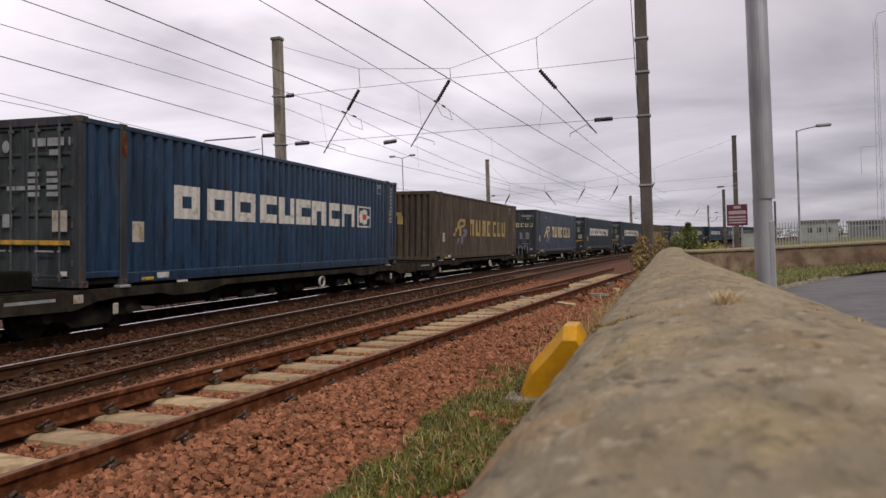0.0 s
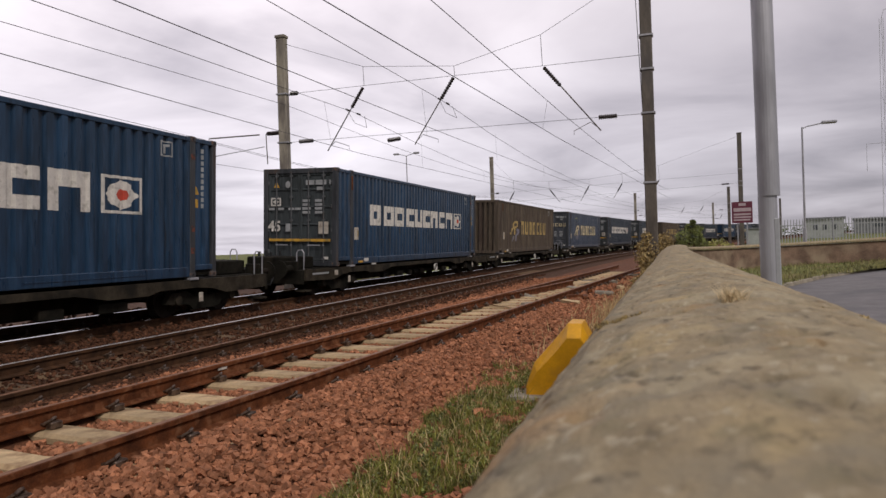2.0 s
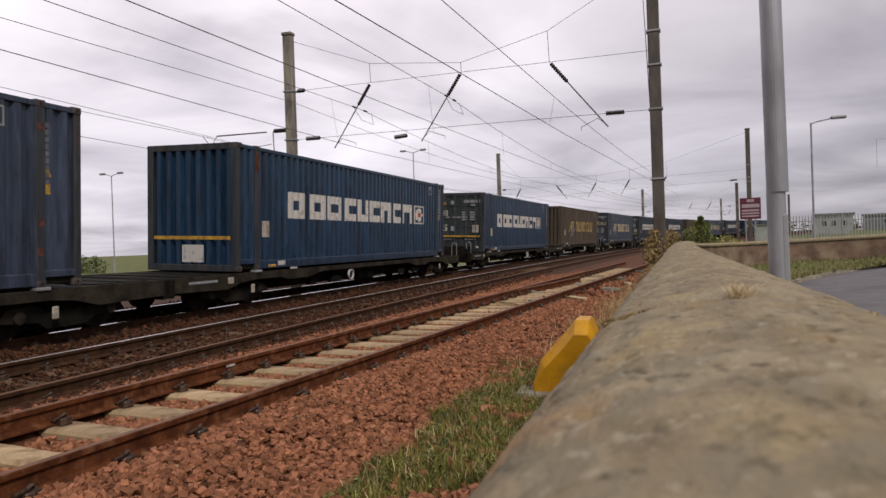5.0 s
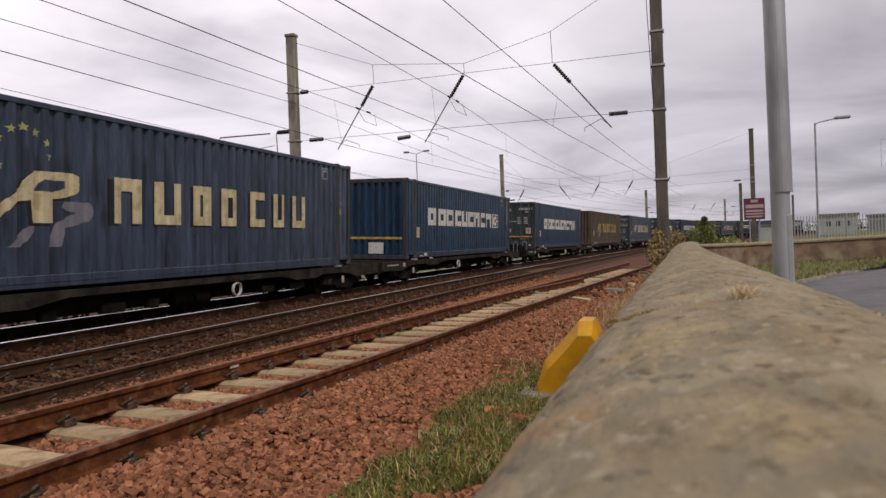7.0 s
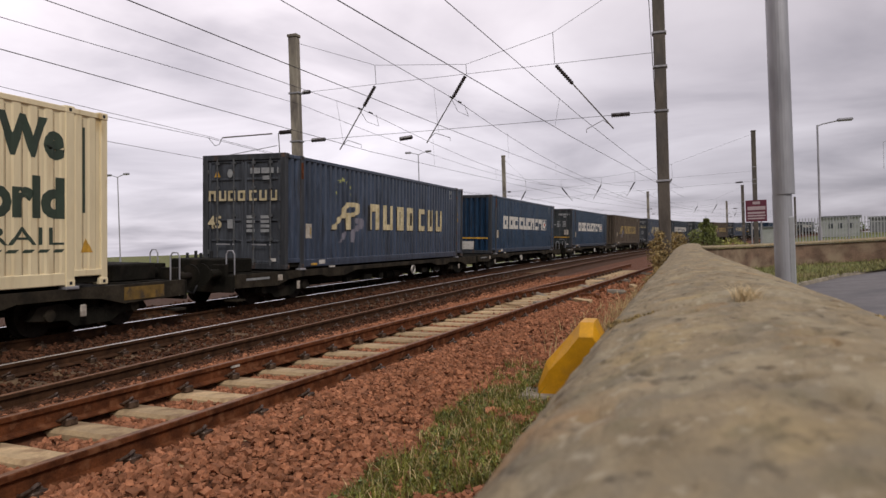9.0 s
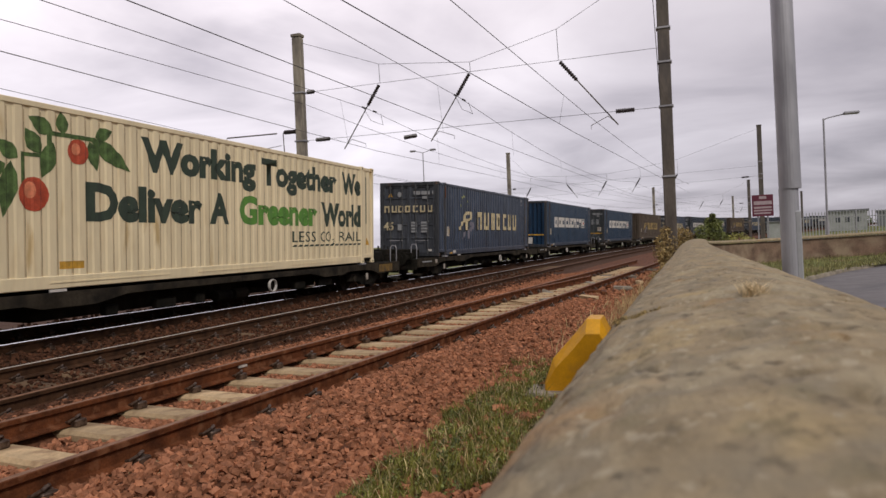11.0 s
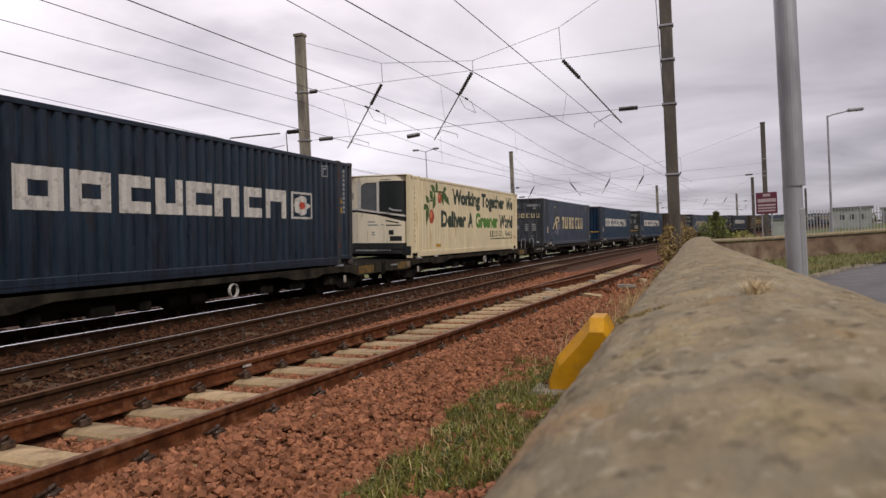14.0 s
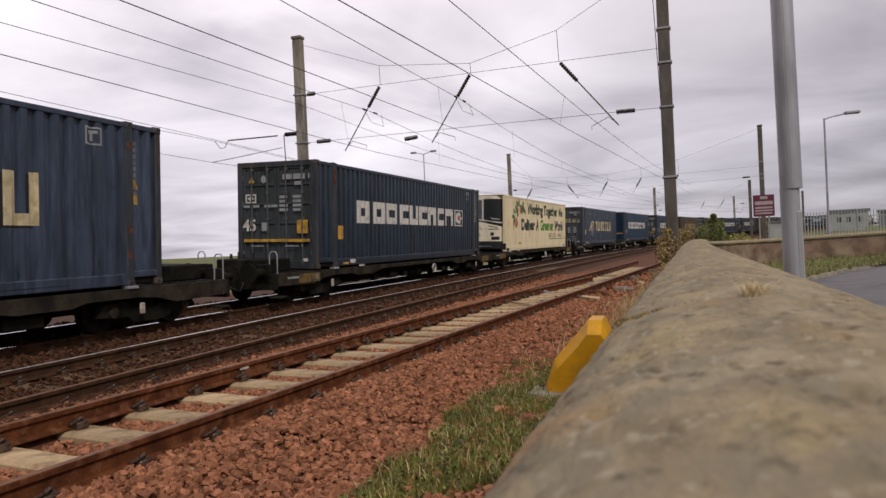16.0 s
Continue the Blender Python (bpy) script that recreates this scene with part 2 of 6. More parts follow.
def tube(points, r, seg=6):
    """A round wire or pipe through points."""
    pts = [Vector(p) for p in points]
    verts, faces = [], []
    for i, p in enumerate(pts):
        d = (pts[min(i + 1, len(pts) - 1)] - pts[max(i - 1, 0)]).normalized()
        s = d.cross(Vector((0, 0, 1)))
        s = s.normalized() if s.length > 1e-4 else Vector((1, 0, 0))
        u = s.cross(d)
        for j in range(seg):
            a = 2 * math.pi * j / seg
            verts.append(p + (s * math.cos(a) + u * math.sin(a)) * r)
    for i in range(len(pts) - 1):
        for j in range(seg):
            k = (j + 1) % seg
            faces.append((i * seg + j, i * seg + k, (i + 1) * seg + k, (i + 1) * seg + j))
    faces.append(tuple(range(seg))[::-1])
    faces.append(tuple((len(pts) - 1) * seg + j for j in range(seg)))
    bm = bmesh.new()
    vs = [bm.verts.new(v) for v in verts]
    for fc in faces:
        bm.faces.new([vs[i] for i in fc])
    return bm


def mesh_of(name, bm, mat, smooth=False):
    me = bpy.data.meshes.new(name)
    bmesh.ops.recalc_face_normals(bm, faces=bm.faces)
    bm.to_mesh(me)
    bm.free()
    for m in mat if isinstance(mat, (list, tuple)) else [mat]:
        me.materials.append(m)
    if smooth:
        me.polygons.foreach_set("use_smooth", [True] * len(me.polygons))
    return me


def part(name, bm, mat, parent=None, label="", smooth=False):
    ob = new(name, mesh_of(name, bm, mat, smooth))
    ob.parent = parent
    return tagged(ob, label=label)


def thing(name, label, category, m=None, group="", kind=""):
    ob = new(name)
    ob.empty_display_size = 0.2
    if m is not None:
        ob.matrix_basis = m
    return tagged(ob, label, category, group, kind)


# ---- the line of the railway: arcs about one centre; s runs along, o across (left is negative)
RADIUS, CENTRE = 588.8, 579.55
# The plan is drawn on a plane that falls TIP to the right; level() sets it upright, so that the tracks keep a cant of PLANE_CANT - TIP.
TIP, PLANE_CANT = radians(1.83), radians(4.17)
CANT = PLANE_CANT - TIP


def level(p):
    x, y, z = p
    return Vector((x * math.cos(TIP) - (z - EYE[2]) * math.sin(TIP), y, EYE[2] + (z - EYE[2]) * math.cos(TIP) + x * math.sin(TIP)))


def lift(x):
    """How much higher the ground lies at x than on the plan."""
    return math.sin(TIP) * max(-16.0, min(60.0, x))


def plan(s, o, z=0.0):
    a = s / RADIUS
    return Vector((CENTRE - (CENTRE - o) * math.cos(a), (CENTRE - o) * math.sin(a), z))


def at(s, o, z=0.0):
    return level(plan(s, o, z))


def rail_z(o):
    """Top of the running rails, which lie in one canted plane."""
    return 0.37 - math.tan(PLANE_CANT) * (o + 9.78)


def ground_z(x, y):
    bank = 0.75 * math.exp(-((x + 66) / 26) ** 2 - ((y - 44) / 34) ** 2)
    return bank + lift(x) - 0.22 + 0.05 * noise.noise((x * 0.05, y * 0.05, 0))


# ---- the large structure
def grid_mesh(us, vs, fn):
    bm = bmesh.new()
    rows = [[bm.verts.new(fn(u, v)) for u in us] for v in vs]
    for a, b in zip(rows, rows[1:]):
        for i in range(len(us) - 1):
            bm.faces.new((a[i], a[i + 1], b[i + 1], b[i]))
    return bm


def steps(*runs):
    """Numbers from runs of (start, end, count)."""
    out = []
    for a, b, n in runs:
        out += [a + (b - a) * i / n for i in range(n)]
    return out + [runs[-1][1]]


def build_ground():
    us = steps((-2500, -200, 8), (-200, -20, 36), (-20, 20, 20), (20, 200, 12), (200, 2500, 8))
    vs = steps((-300, -20, 6), (-20, 80, 40), (80, 300, 16), (300, 3500, 10))
    tagged(part("ground", grid_mesh(us, vs, lambda u, v: (u, v, ground_z(u, v) - (0.4 if abs(u + 6) < 6.5 and v < 60 else 0.1))), M["grass_ground"], smooth=True), "flat rough grassland reaching the horizon", "ground", kind="structure")


# Ballast: shoulder, the two canted running lines, the siding, the cess by the wall
SIDING_DIR = Vector((0.106, 1, 0)).normalized()
PLANE_SIDING_CANT = radians(1.15)
SIDING_CANT = PLANE_SIDING_CANT - TIP


def piecewise(pts, x):
    for (a, za), (b, zb) in zip(pts, pts[1:]):
        if x <= b:
            return za + (zb - za) * max(0.0, (x - a)) / (b - a)
    return pts[-1][1]


def bed_z(o, p):
    """Height of the ballast at offset o, place p."""
    main = rail_z(max(o, -12.6)) - 0.155
    l = (p.x + 4.76) * SIDING_DIR.y - p.y * SIDING_DIR.x
    if o < -12.6:
        main -= (-12.6 - o) * 0.35
    for c in (-7.3, -10.53):
        if abs(o - c) < 0.72:
            main -= 0.03
    if o > -6.1:
        main -= (o + 6.1) * 0.12
    side = piecewise([(-2.6, -0.12), (-1.9, -0.02), (-1.3, 0.05), (-0.85, 0.05), (-0.68, -0.045), (0.68, -0.045), (0.86, 0.045), (1.3, 0.045), (2.0, -0.08), (2.6, -0.13)], l) - PLANE_SIDING_CANT * l
    if p.y > 31:
        side -= (p.y - 31) * 0.03
    return max(main, side, -0.13) if l < 1.0 else max(side, -0.13)


def build_ballast():
    far = steps((-20, -15, 8), (-15, -8, 30), (-8, -5.75, 24))
    near = steps((-5.75, 0.25, 76))
    vs = steps((-16, 0, 16), (0, 30, 200), (30, 80, 50), (80, 420, 70))

    def fn(o, s):
        p = plan(s, o)
        n = noise.fractal((p.x * 2.2, p.y * 2.2, 0), 1.0, 2.0, 3) * 0.018
        return level((p.x, p.y, bed_z(o, p) + n - 0.02))

    tagged(part("ballast_bed", grid_mesh(near, vs, fn), M["ballast"], smooth=True), "reddish crushed-stone ballast round the disused siding", "ballast", kind="structure")
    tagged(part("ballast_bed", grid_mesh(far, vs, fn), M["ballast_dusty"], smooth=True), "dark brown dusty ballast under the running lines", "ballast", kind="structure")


def build_stones():
    """Loose angular stones over the part of the bed that the camera sees nearest."""
    rnd = np.random.default_rng(4)
    base = bmesh.new()
    bmesh.ops.create_cube(base, size=1.5)
    bmesh.ops.triangulate(base, faces=base.faces)
    bv = np.array([v.co[:] for v in base.verts])
    bf = np.array([[v.index for v in f.verts] for f in base.faces])
    base.free()
    heaps = {"stone": ([], []), "stone_dusty": ([], [])}
    # (offsets, lengths, stones in a square metre, size)
    for o0, o1, s0, s1, dens, size in ((-6.2, -0.2, 1.2, 9.0, 720, 0.0275), (-6.2, -0.4, 9.0, 17.0, 330, 0.033), (-6.4, -0.6, 17.0, 30.0, 90, 0.045), (-9.4, -6.2, 3.0, 16.0, 230, 0.028), (-9.4, -6.2, 16.0, 34.0, 70, 0.045), (-12.8, -9.2, 6.0, 30.0, 40, 0.04)):
        for _ in range(int((o1 - o0) * (s1 - s0) * dens)):
            o, s = rnd.uniform(o0, o1), rnd.uniform(s0, s1)
            p = plan(s, o)
            l = (p.x + 4.76) * SIDING_DIR.y - p.y * SIDING_DIR.x
            if min(abs(abs(l) - 0.7525), abs(abs(o + 7.3) - 0.7525), abs(abs(o + 10.53) - 0.7525)) < 0.075:
                continue
            if o > -2.2 and p.y < 8.2 and noise.noise((p.x * 1.5, p.y * 1.5, 4)) > -0.25 and p.x > -1.95 - 0.25 * noise.noise((p.y * 2, 0, 1)) and rnd.random() < 0.87:
                continue
            if (abs(o + 7.3) < 0.72 or abs(o + 10.53) < 0.72) and rnd.random() < 0.3:
                continue
            if abs(l) < 0.72:
                along = (p.x + 4.76) * SIDING_DIR.x + p.y * SIDING_DIR.y
                k = ((along + 3.63 + 0.34) % 0.68) - 0.34
                if abs(k) < 0.17 and rnd.random() < (0.93 if abs(l) < 0.5 else 0.75):
                    continue
            r = size * rnd.uniform(0.55, 1.35)
            q = bv * (r * rnd.uniform(0.62, 1.25, 3)) * rnd.uniform(0.68, 1.15, (len(bv), 1)) + rnd.normal(0, 0.12, (len(bv), 3)) * r
            q[:, 2] *= 0.72
            rot = np.array(pose(0, 0, 0, rnd.normal(0, 28), rnd.normal(0, 28), rnd.uniform(0, 360)).to_3x3())
            z = bed_z(o, p) + rnd.uniform(-0.012, 0.02)
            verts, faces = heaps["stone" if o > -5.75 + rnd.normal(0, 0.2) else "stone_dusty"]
            faces.append(bf + len(verts) * len(bv))
            verts.append(q @ rot.T + np.array(level((p.x, p.y, z))))
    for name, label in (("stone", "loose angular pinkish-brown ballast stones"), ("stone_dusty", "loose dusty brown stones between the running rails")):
        verts, faces = heaps[name]
        me = bpy.data.meshes.new("ballast_stones")
        me.from_pydata(np.concatenate(verts).tolist(), [], np.concatenate(faces).tolist())
        me.materials.append(M[name])
        tagged(new("ballast_stones", me), label, "ballast", kind="stuff")


def rail_section():
    """Half-widths and heights of a flat-bottomed rail, foot at z = -0.172, top at 0."""
    right = [(0.074, -0.172), (0.074, -0.16), (0.014, -0.137), (0.011, -0.052), (0.036, -0.04), (0.037, -0.006), (0.03, 0.0)]
    return right + [(-a, b) for a, b in reversed(right)]


def sweep(centre, lean, s0, s1, step, shift):
    """A rail along a line; returns the bmesh, with the head's faces on slot 1."""
    sec = rail_section()
    bm = bmesh.new()
    n = max(1, int((s1 - s0) / step))
    rings = []
    for i in range(n + 1):
        s = s0 + (s1 - s0) * i / n
        p, d = centre(s)
        side = Vector((d.y, -d.x, 0))
        side = side * math.cos(lean) + Vector((0, 0, -math.sin(lean)))
        up = side.cross(d)
        rings.append([bm.verts.new(p + side * (shift + a) + up * b) for a, b in sec])
    for r0, r1 in zip(rings, rings[1:]):
        for j in range(len(sec)):
            k = (j + 1) % len(sec)
            fc = bm.faces.new((r0[j], r0[k], r1[k], r1[j]))
            fc.material_index = 1 if j == 6 else 0
    bm.faces.new(rings[0]), bm.faces.new(list(reversed(rings[-1])))
    return bm


def siding_line(s):
    a, b = level(Vector((-4.76, 0, 0.205)) + SIDING_DIR * s), level(Vector((-4.76, 0, 0.205)) + SIDING_DIR * (s + 1))
    return a, (b - a).normalized()


def sleeper_mesh(mat):
    bm = bmesh.new()
    vs = []
    for x, w, h in ((-1.25, 0.15, 0.0), (-0.45, 0.15, -0.008), (0, 0.142, -0.02), (0.45, 0.15, -0.008), (1.25, 0.15, 0.0)):
        vs.append([bm.verts.new((x, a, b)) for a, b in ((-w, -0.2), (-w, h - 0.03), (-w + 0.03, h), (w - 0.03, h), (w, h - 0.03), (w, -0.2))])
    for r0, r1 in zip(vs, vs[1:]):
        for j in range(5):
            bm.faces.new((r0[j], r0[j + 1], r1[j + 1], r1[j]))
    bm.faces.new(vs[0]), bm.faces.new(list(reversed(vs[-1])))
    return mesh_of("sleeper", bm, mat)


def clip_mesh():
    """A cast shoulder with a bent spring clip, beside a rail's foot."""
    bm = bmesh.new()
    add_box(bm, 0.06, 0.145, -0.055, 0.055, -0.01, 0.055, 0.01)
    b2 = tube([(0.03, -0.06, 0.03), (0.085, -0.075, 0.045), (0.13, -0.045, 0.075), (0.11, 0.0, 0.085), (0.075, 0.035, 0.075), (0.03, 0.06, 0.035), (0.02, 0.09, 0.03)], 0.014, 5)
    me = bpy.data.meshes.new("tmp")
    b2.to_mesh(me)
    b2.free()
    bm.from_mesh(me)
    bpy.data.meshes.remove(me)
    return mesh_of("rail_clip", bm, M["clip"])


def build_track(name, label, line, lean, s0, s1, rail_mats, sleeper_mat, spacing, near, step=2.0, both=False):
    track = thing(name, label, "railway track", group="railway tracks")
    for sh in (-0.7525, 0.7525):
        part("rail", sweep(line, lean, s0, s1, step, sh), rail_mats if sh < 0 or both else [rail_mats[0], M["worn_head"]], track)
    sm, cm = sleeper_mesh(sleeper_mat), clip_mesh()
    n = int((near[1] - near[0]) / spacing)
    rnd = random.Random(5)
    for i in range(n):
        s = near[0] + i * spacing + rnd.uniform(-0.02, 0.02)
        p, d = line(s)
        yaw = math.degrees(math.atan2(-d.x, d.y)) + rnd.uniform(-0.6, 0.6)
        frame_m = Matrix.Translation(p) @ pose(0, 0, 0, 0, 0, yaw) @ pose(0, 0, 0, 0, math.degrees(lean), 0) @ Matrix.Translation((0, 0, -0.177))
        sl = new("sleeper", sm)
        sl.parent, sl.matrix_basis = track, frame_m
        if near[0] <= s < 32:
            for sh in (-0.7525, 0.7525):
                for flip in (1, -1):
                    c = new("rail_clip", cm)
                    c.parent = track
                    c.matrix_basis = frame_m @ Matrix.Translation((sh, 0, 0.005)) @ pose(0, 0, 0, 0, 0, 0 if flip > 0 else 180)
    return track


def build_tracks():
    build_track("railway_track", "rusty disused siding track on pale concrete sleepers", siding_line, SIDING_CANT, -8, 35, [M["rust"], M["worn_head"]], M["concrete"], 0.68, (-3.63, 33))
    o = -7.3
    build_track("railway_track", "running line with dark rails and stained sleepers", lambda s: (at(s, o, rail_z(o)), (at(s + 0.1, o) - at(s - 0.1, o)).normalized()), CANT, -14, 330, [M["rust_dark"], M["polished"]], M["concrete_dark"], 0.65, (0, 40))
    o2 = -10.53
    build_track("railway_track", "running line with polished rail heads under the goods train", lambda s: (at(s, o2, rail_z(o2)), (at(s + 0.1, o2) - at(s - 0.1, o2)).normalized()), CANT, -14, 330, [M["rust_dark"], M["bright_head"]], M["concrete_dark"], 0.65, (2, 36), both=True)


# The wall on which the camera stands: it follows the railway, then bends away to the right
def wall_line():
    pts = []
    for i in range(60):
        y = -4 + i * 0.5
        pts.append(Vector((0.14 + 0.001 * max(y, 0) ** 2, y, 0)))
    p, ang = pts[-1], math.atan2(0.05, 1)
    for i in range(70):
        ang = min(ang + 0.5 / 6.5, radians(88))
        p = p + Vector((math.sin(ang), math.cos(ang), 0)) * 0.5
        pts.append(p)
    return pts


def wall_top(y):
    """Height of the coping's edge."""
    return 1.105 - 0.0015 * max(0, y - 3) - 0.027 * min(9.5, max(0, y - 22.5))


def build_wall():
    pts = wall_line()
    wall = thing("parapet_wall", "old brick boundary wall with a rounded pale stone coping", "wall", kind="structure")
    sec = [(-0.29, -0.16), (-0.30, -0.05), (-0.285, 0.0), (-0.24, 0.04), (-0.17, 0.062), (-0.08, 0.075), (0.0, 0.079), (0.08, 0.072), (0.17, 0.052), (0.24, 0.02), (0.285, -0.028), (0.30, -0.08), (0.29, -0.16)]
    # fine near the camera
    dense = []
    for a, b in zip(pts, pts[1:]):
        n = 40 if 0 < a.y < 3 else (8 if a.y < 12 else 2)
        dense += [a.lerp(b, i / n) for i in range(n)]
    dense.append(pts[-1])

    def ring_points(a, b, p, secs):
        d = (b - a).normalized()
        side = Vector((d.y, -d.x, 0))
        return [(p + side * u, v) for u, v in secs]

    bm = bmesh.new()
    fine = []
    for (u0, v0), (u1, v1) in zip(sec, sec[1:]):
        fine += [(u0 + (u1 - u0) * j / 7, v0 + (v1 - v0) * j / 7) for j in range(7)]
    fine.append(sec[-1])
    rings = []
    for i, p in enumerate(dense):
        a, b = dense[max(0, i - 1)], dense[min(len(dense) - 1, i + 1)]
        ring = []
        top = wall_top(p.y)
        slim = min(1.08, max(0.76, 1.08 - 0.05 * max(0, p.y)))
        for q, v in ring_points(a, b, p, [(u * slim if u < 0 else u, v) for u, v in fine]):
            n = 0.005 * noise.noise((q.x * 5, q.y * 5, v * 5)) + 0.003 * noise.noise((q.x * 14, q.y * 14, v * 14)) + 0.003 * noise.noise((q.x * 40, q.y * 40, v * 40))
            pit = noise.noise((q.x * 22 + 7, q.y * 22, 3.1))
            n -= 0.05 * max(0, pit - 0.36)
            # joint between two coping stones
            n -= 0.02 * math.exp(-((p.y - 1.37 - 0.05 * noise.noise((q.x * 5, 0.3, 2))) / 0.012) ** 2)
            thin = 1.0 if p.y < 18 else max(0.5, 1 - (p.y - 18) * 0.07)
            ring.append(bm.verts.new(level((q.x, q.y, top + v * thin + n))))
        rings.append(ring)
    for r0, r1 in zip(rings, rings[1:]):
        for j in range(len(fine) - 1):
            bm.faces.new((r0[j], r0[j + 1], r1[j + 1], r1[j]))
    bm.faces.new(rings[0]), bm.faces.new(list(reversed(rings[-1])))
    part("coping", bm, M["cope"], wall, "weathered pale stone coping", smooth=True)
    bm = bmesh.new()
    rings = []
    for i, p in enumerate(pts):
        a, b = pts[max(0, i - 1)], pts[min(len(pts) - 1, i + 1)]
        rings.append([bm.verts.new((q.x, q.y, z)) for (q, _), z in zip(ring_points(a, b, p, [(-0.22, 0), (-0.22, 0), (0.22, 0), (0.22, 0)]), (-0.6, wall_top(p.y) + lift(p.x) - 0.1, wall_top(p.y) + lift(p.x) - 0.1, -0.6))])
    for r0, r1 in zip(rings, rings[1:]):
        for j in range(3):
            bm.faces.new((r0[j], r0[j + 1], r1[j + 1], r1[j]))
    bm.faces.new(rings[0]), bm.faces.new(list(reversed(rings[-1])))
    part("brickwork", bm, M["brick"], wall, "dirty red and buff brickwork")


M["brick"] = material("old_red_brick", (0.2, 0.13, 0.09), 0.93, vary=0.25, scale=2, bump=0.6, bump_scale=25, stain=(0.33, 0.25, 0.17), stain_amount=0.4, stain_scale=1.1)


def road_edge(v):
    """Left kerb line of the road: it runs beside the wall, then sweeps to the right."""
    return [(1.6, -8), (1.6, 6), (1.9, 14), (2.5, 17.8), (3.4, 20.8), (5.0, 24.0), (7.7, 27.8), (12, 31.0), (20, 32.0), (60, 33.0)]


def build_road():
    edge = [Vector((x, y, 0)) for x, y in road_edge(0)]
    bm = bmesh.new()
    left = [bm.verts.new((p.x, p.y, lift(p.x) - 0.2)) for p in edge]
    right = [bm.verts.new((60, p.y if p.y < 6 else 6 + (p.y - 6) * 0.1, lift(60) - 0.2)) for p in edge]
    for i in range(len(edge) - 1):
        bm.faces.new((left[i], left[i + 1], right[i + 1], right[i]))
    tagged(part("road", bm, M["asphalt"]), "grey asphalt road curving away beside the wall", "road", kind="structure")
    kerb = thing("kerb", "low worn concrete kerb along the verge", "kerb", kind="structure")
    for a, b in zip(edge[1:], edge[2:]):
        d = (b - a)
        n = max(1, int(d.length / 0.9))
        for i in range(n):
            p, q = a.lerp(b, i / n), a.lerp(b, (i + 0.98) / n)
            m = Matrix.Translation(((p + q) / 2) + Vector((0, 0, lift((p.x + q.x) / 2) - 0.17))) @ pose(0, 0, 0, 0, 0, math.degrees(math.atan2(-d.x, d.y)))
            st = part("kerb_stone", box(-0.12, 0.0, -(q - p).length / 2, (q - p).length / 2, -0.08, 0.07, 0.012), M["kerb"], kerb)
            st.matrix_basis = m


M["kerb"] = material("worn_kerb_concrete", (0.3, 0.26, 0.2), 0.92, vary=0.2, scale=3, bump=0.3, bump_scale=50, random_tint=0.15)


# ---- overhead line
def build_mast(name, label, p, z0, z1, r, mat, bands=()):
    mast = thing(name, label, "mast", pose(p.x, p.y, 0), group="overhead line masts")
    bm = bmesh.new()
    add_box(bm, -r * 0.92, r * 0.92, -r * 0.7, r * 0.7, z0, z1, 0.03)
    part("shaft", bm, mat, mast)
    part("cap", box(-r * 1.05, r * 1.05, -r * 0.85, r * 0.85, z1, z1 + 0.12, 0.02), mat, mast)
    for z in bands:
        part("band", box(-r * 1.1, r * 1.1, -r * 0.85, r * 0.85, z - 0.03, z + 0.03, 0.006), M["galv"], mast)
    return mast


def wire(name, pts, r=0.008, label="thin dark wire strung between two masts", cat="overhead wire"):
    return tagged(part(name, tube(pts, r, 5), M["wire"]), label, cat, group="overhead wires")


def insulator_bm(a, b, r=0.055):
    """Stacked porcelain sheds along a rod."""
    a, b = Vector(a), Vector(b)
    m = Matrix.Translation(a) @ (b - a).to_track_quat("Z", "Y").to_matrix().to_4x4()
    n, l = 9, (b - a).length
    profile = [(0.0, r * 0.68)]
    for i in range(n):
        c = l * (i + 0.5) / n
        profile += [(c - 0.022, r * 0.68), (c - 0.02, r * 0.95), (c - 0.012, r), (c + 0.02, r * 0.7), (c + 0.024, r * 0.68)]
    profile.append((l, r * 0.68))
    bm = bmesh.new()
    rings = [[bm.verts.new(m @ Vector((q * math.cos(k * math.pi / 5), q * math.sin(k * math.pi / 5), z))) for k in range(10)] for z, q in profile]
    for r0, r1 in zip(rings, rings[1:]):
        for k in range(10):
            bm.faces.new((r0[k], r0[(k + 1) % 10], r1[(k + 1) % 10], r1[k]))
    bm.faces.new(list(reversed(rings[0]))), bm.faces.new(rings[-1])
    return bm


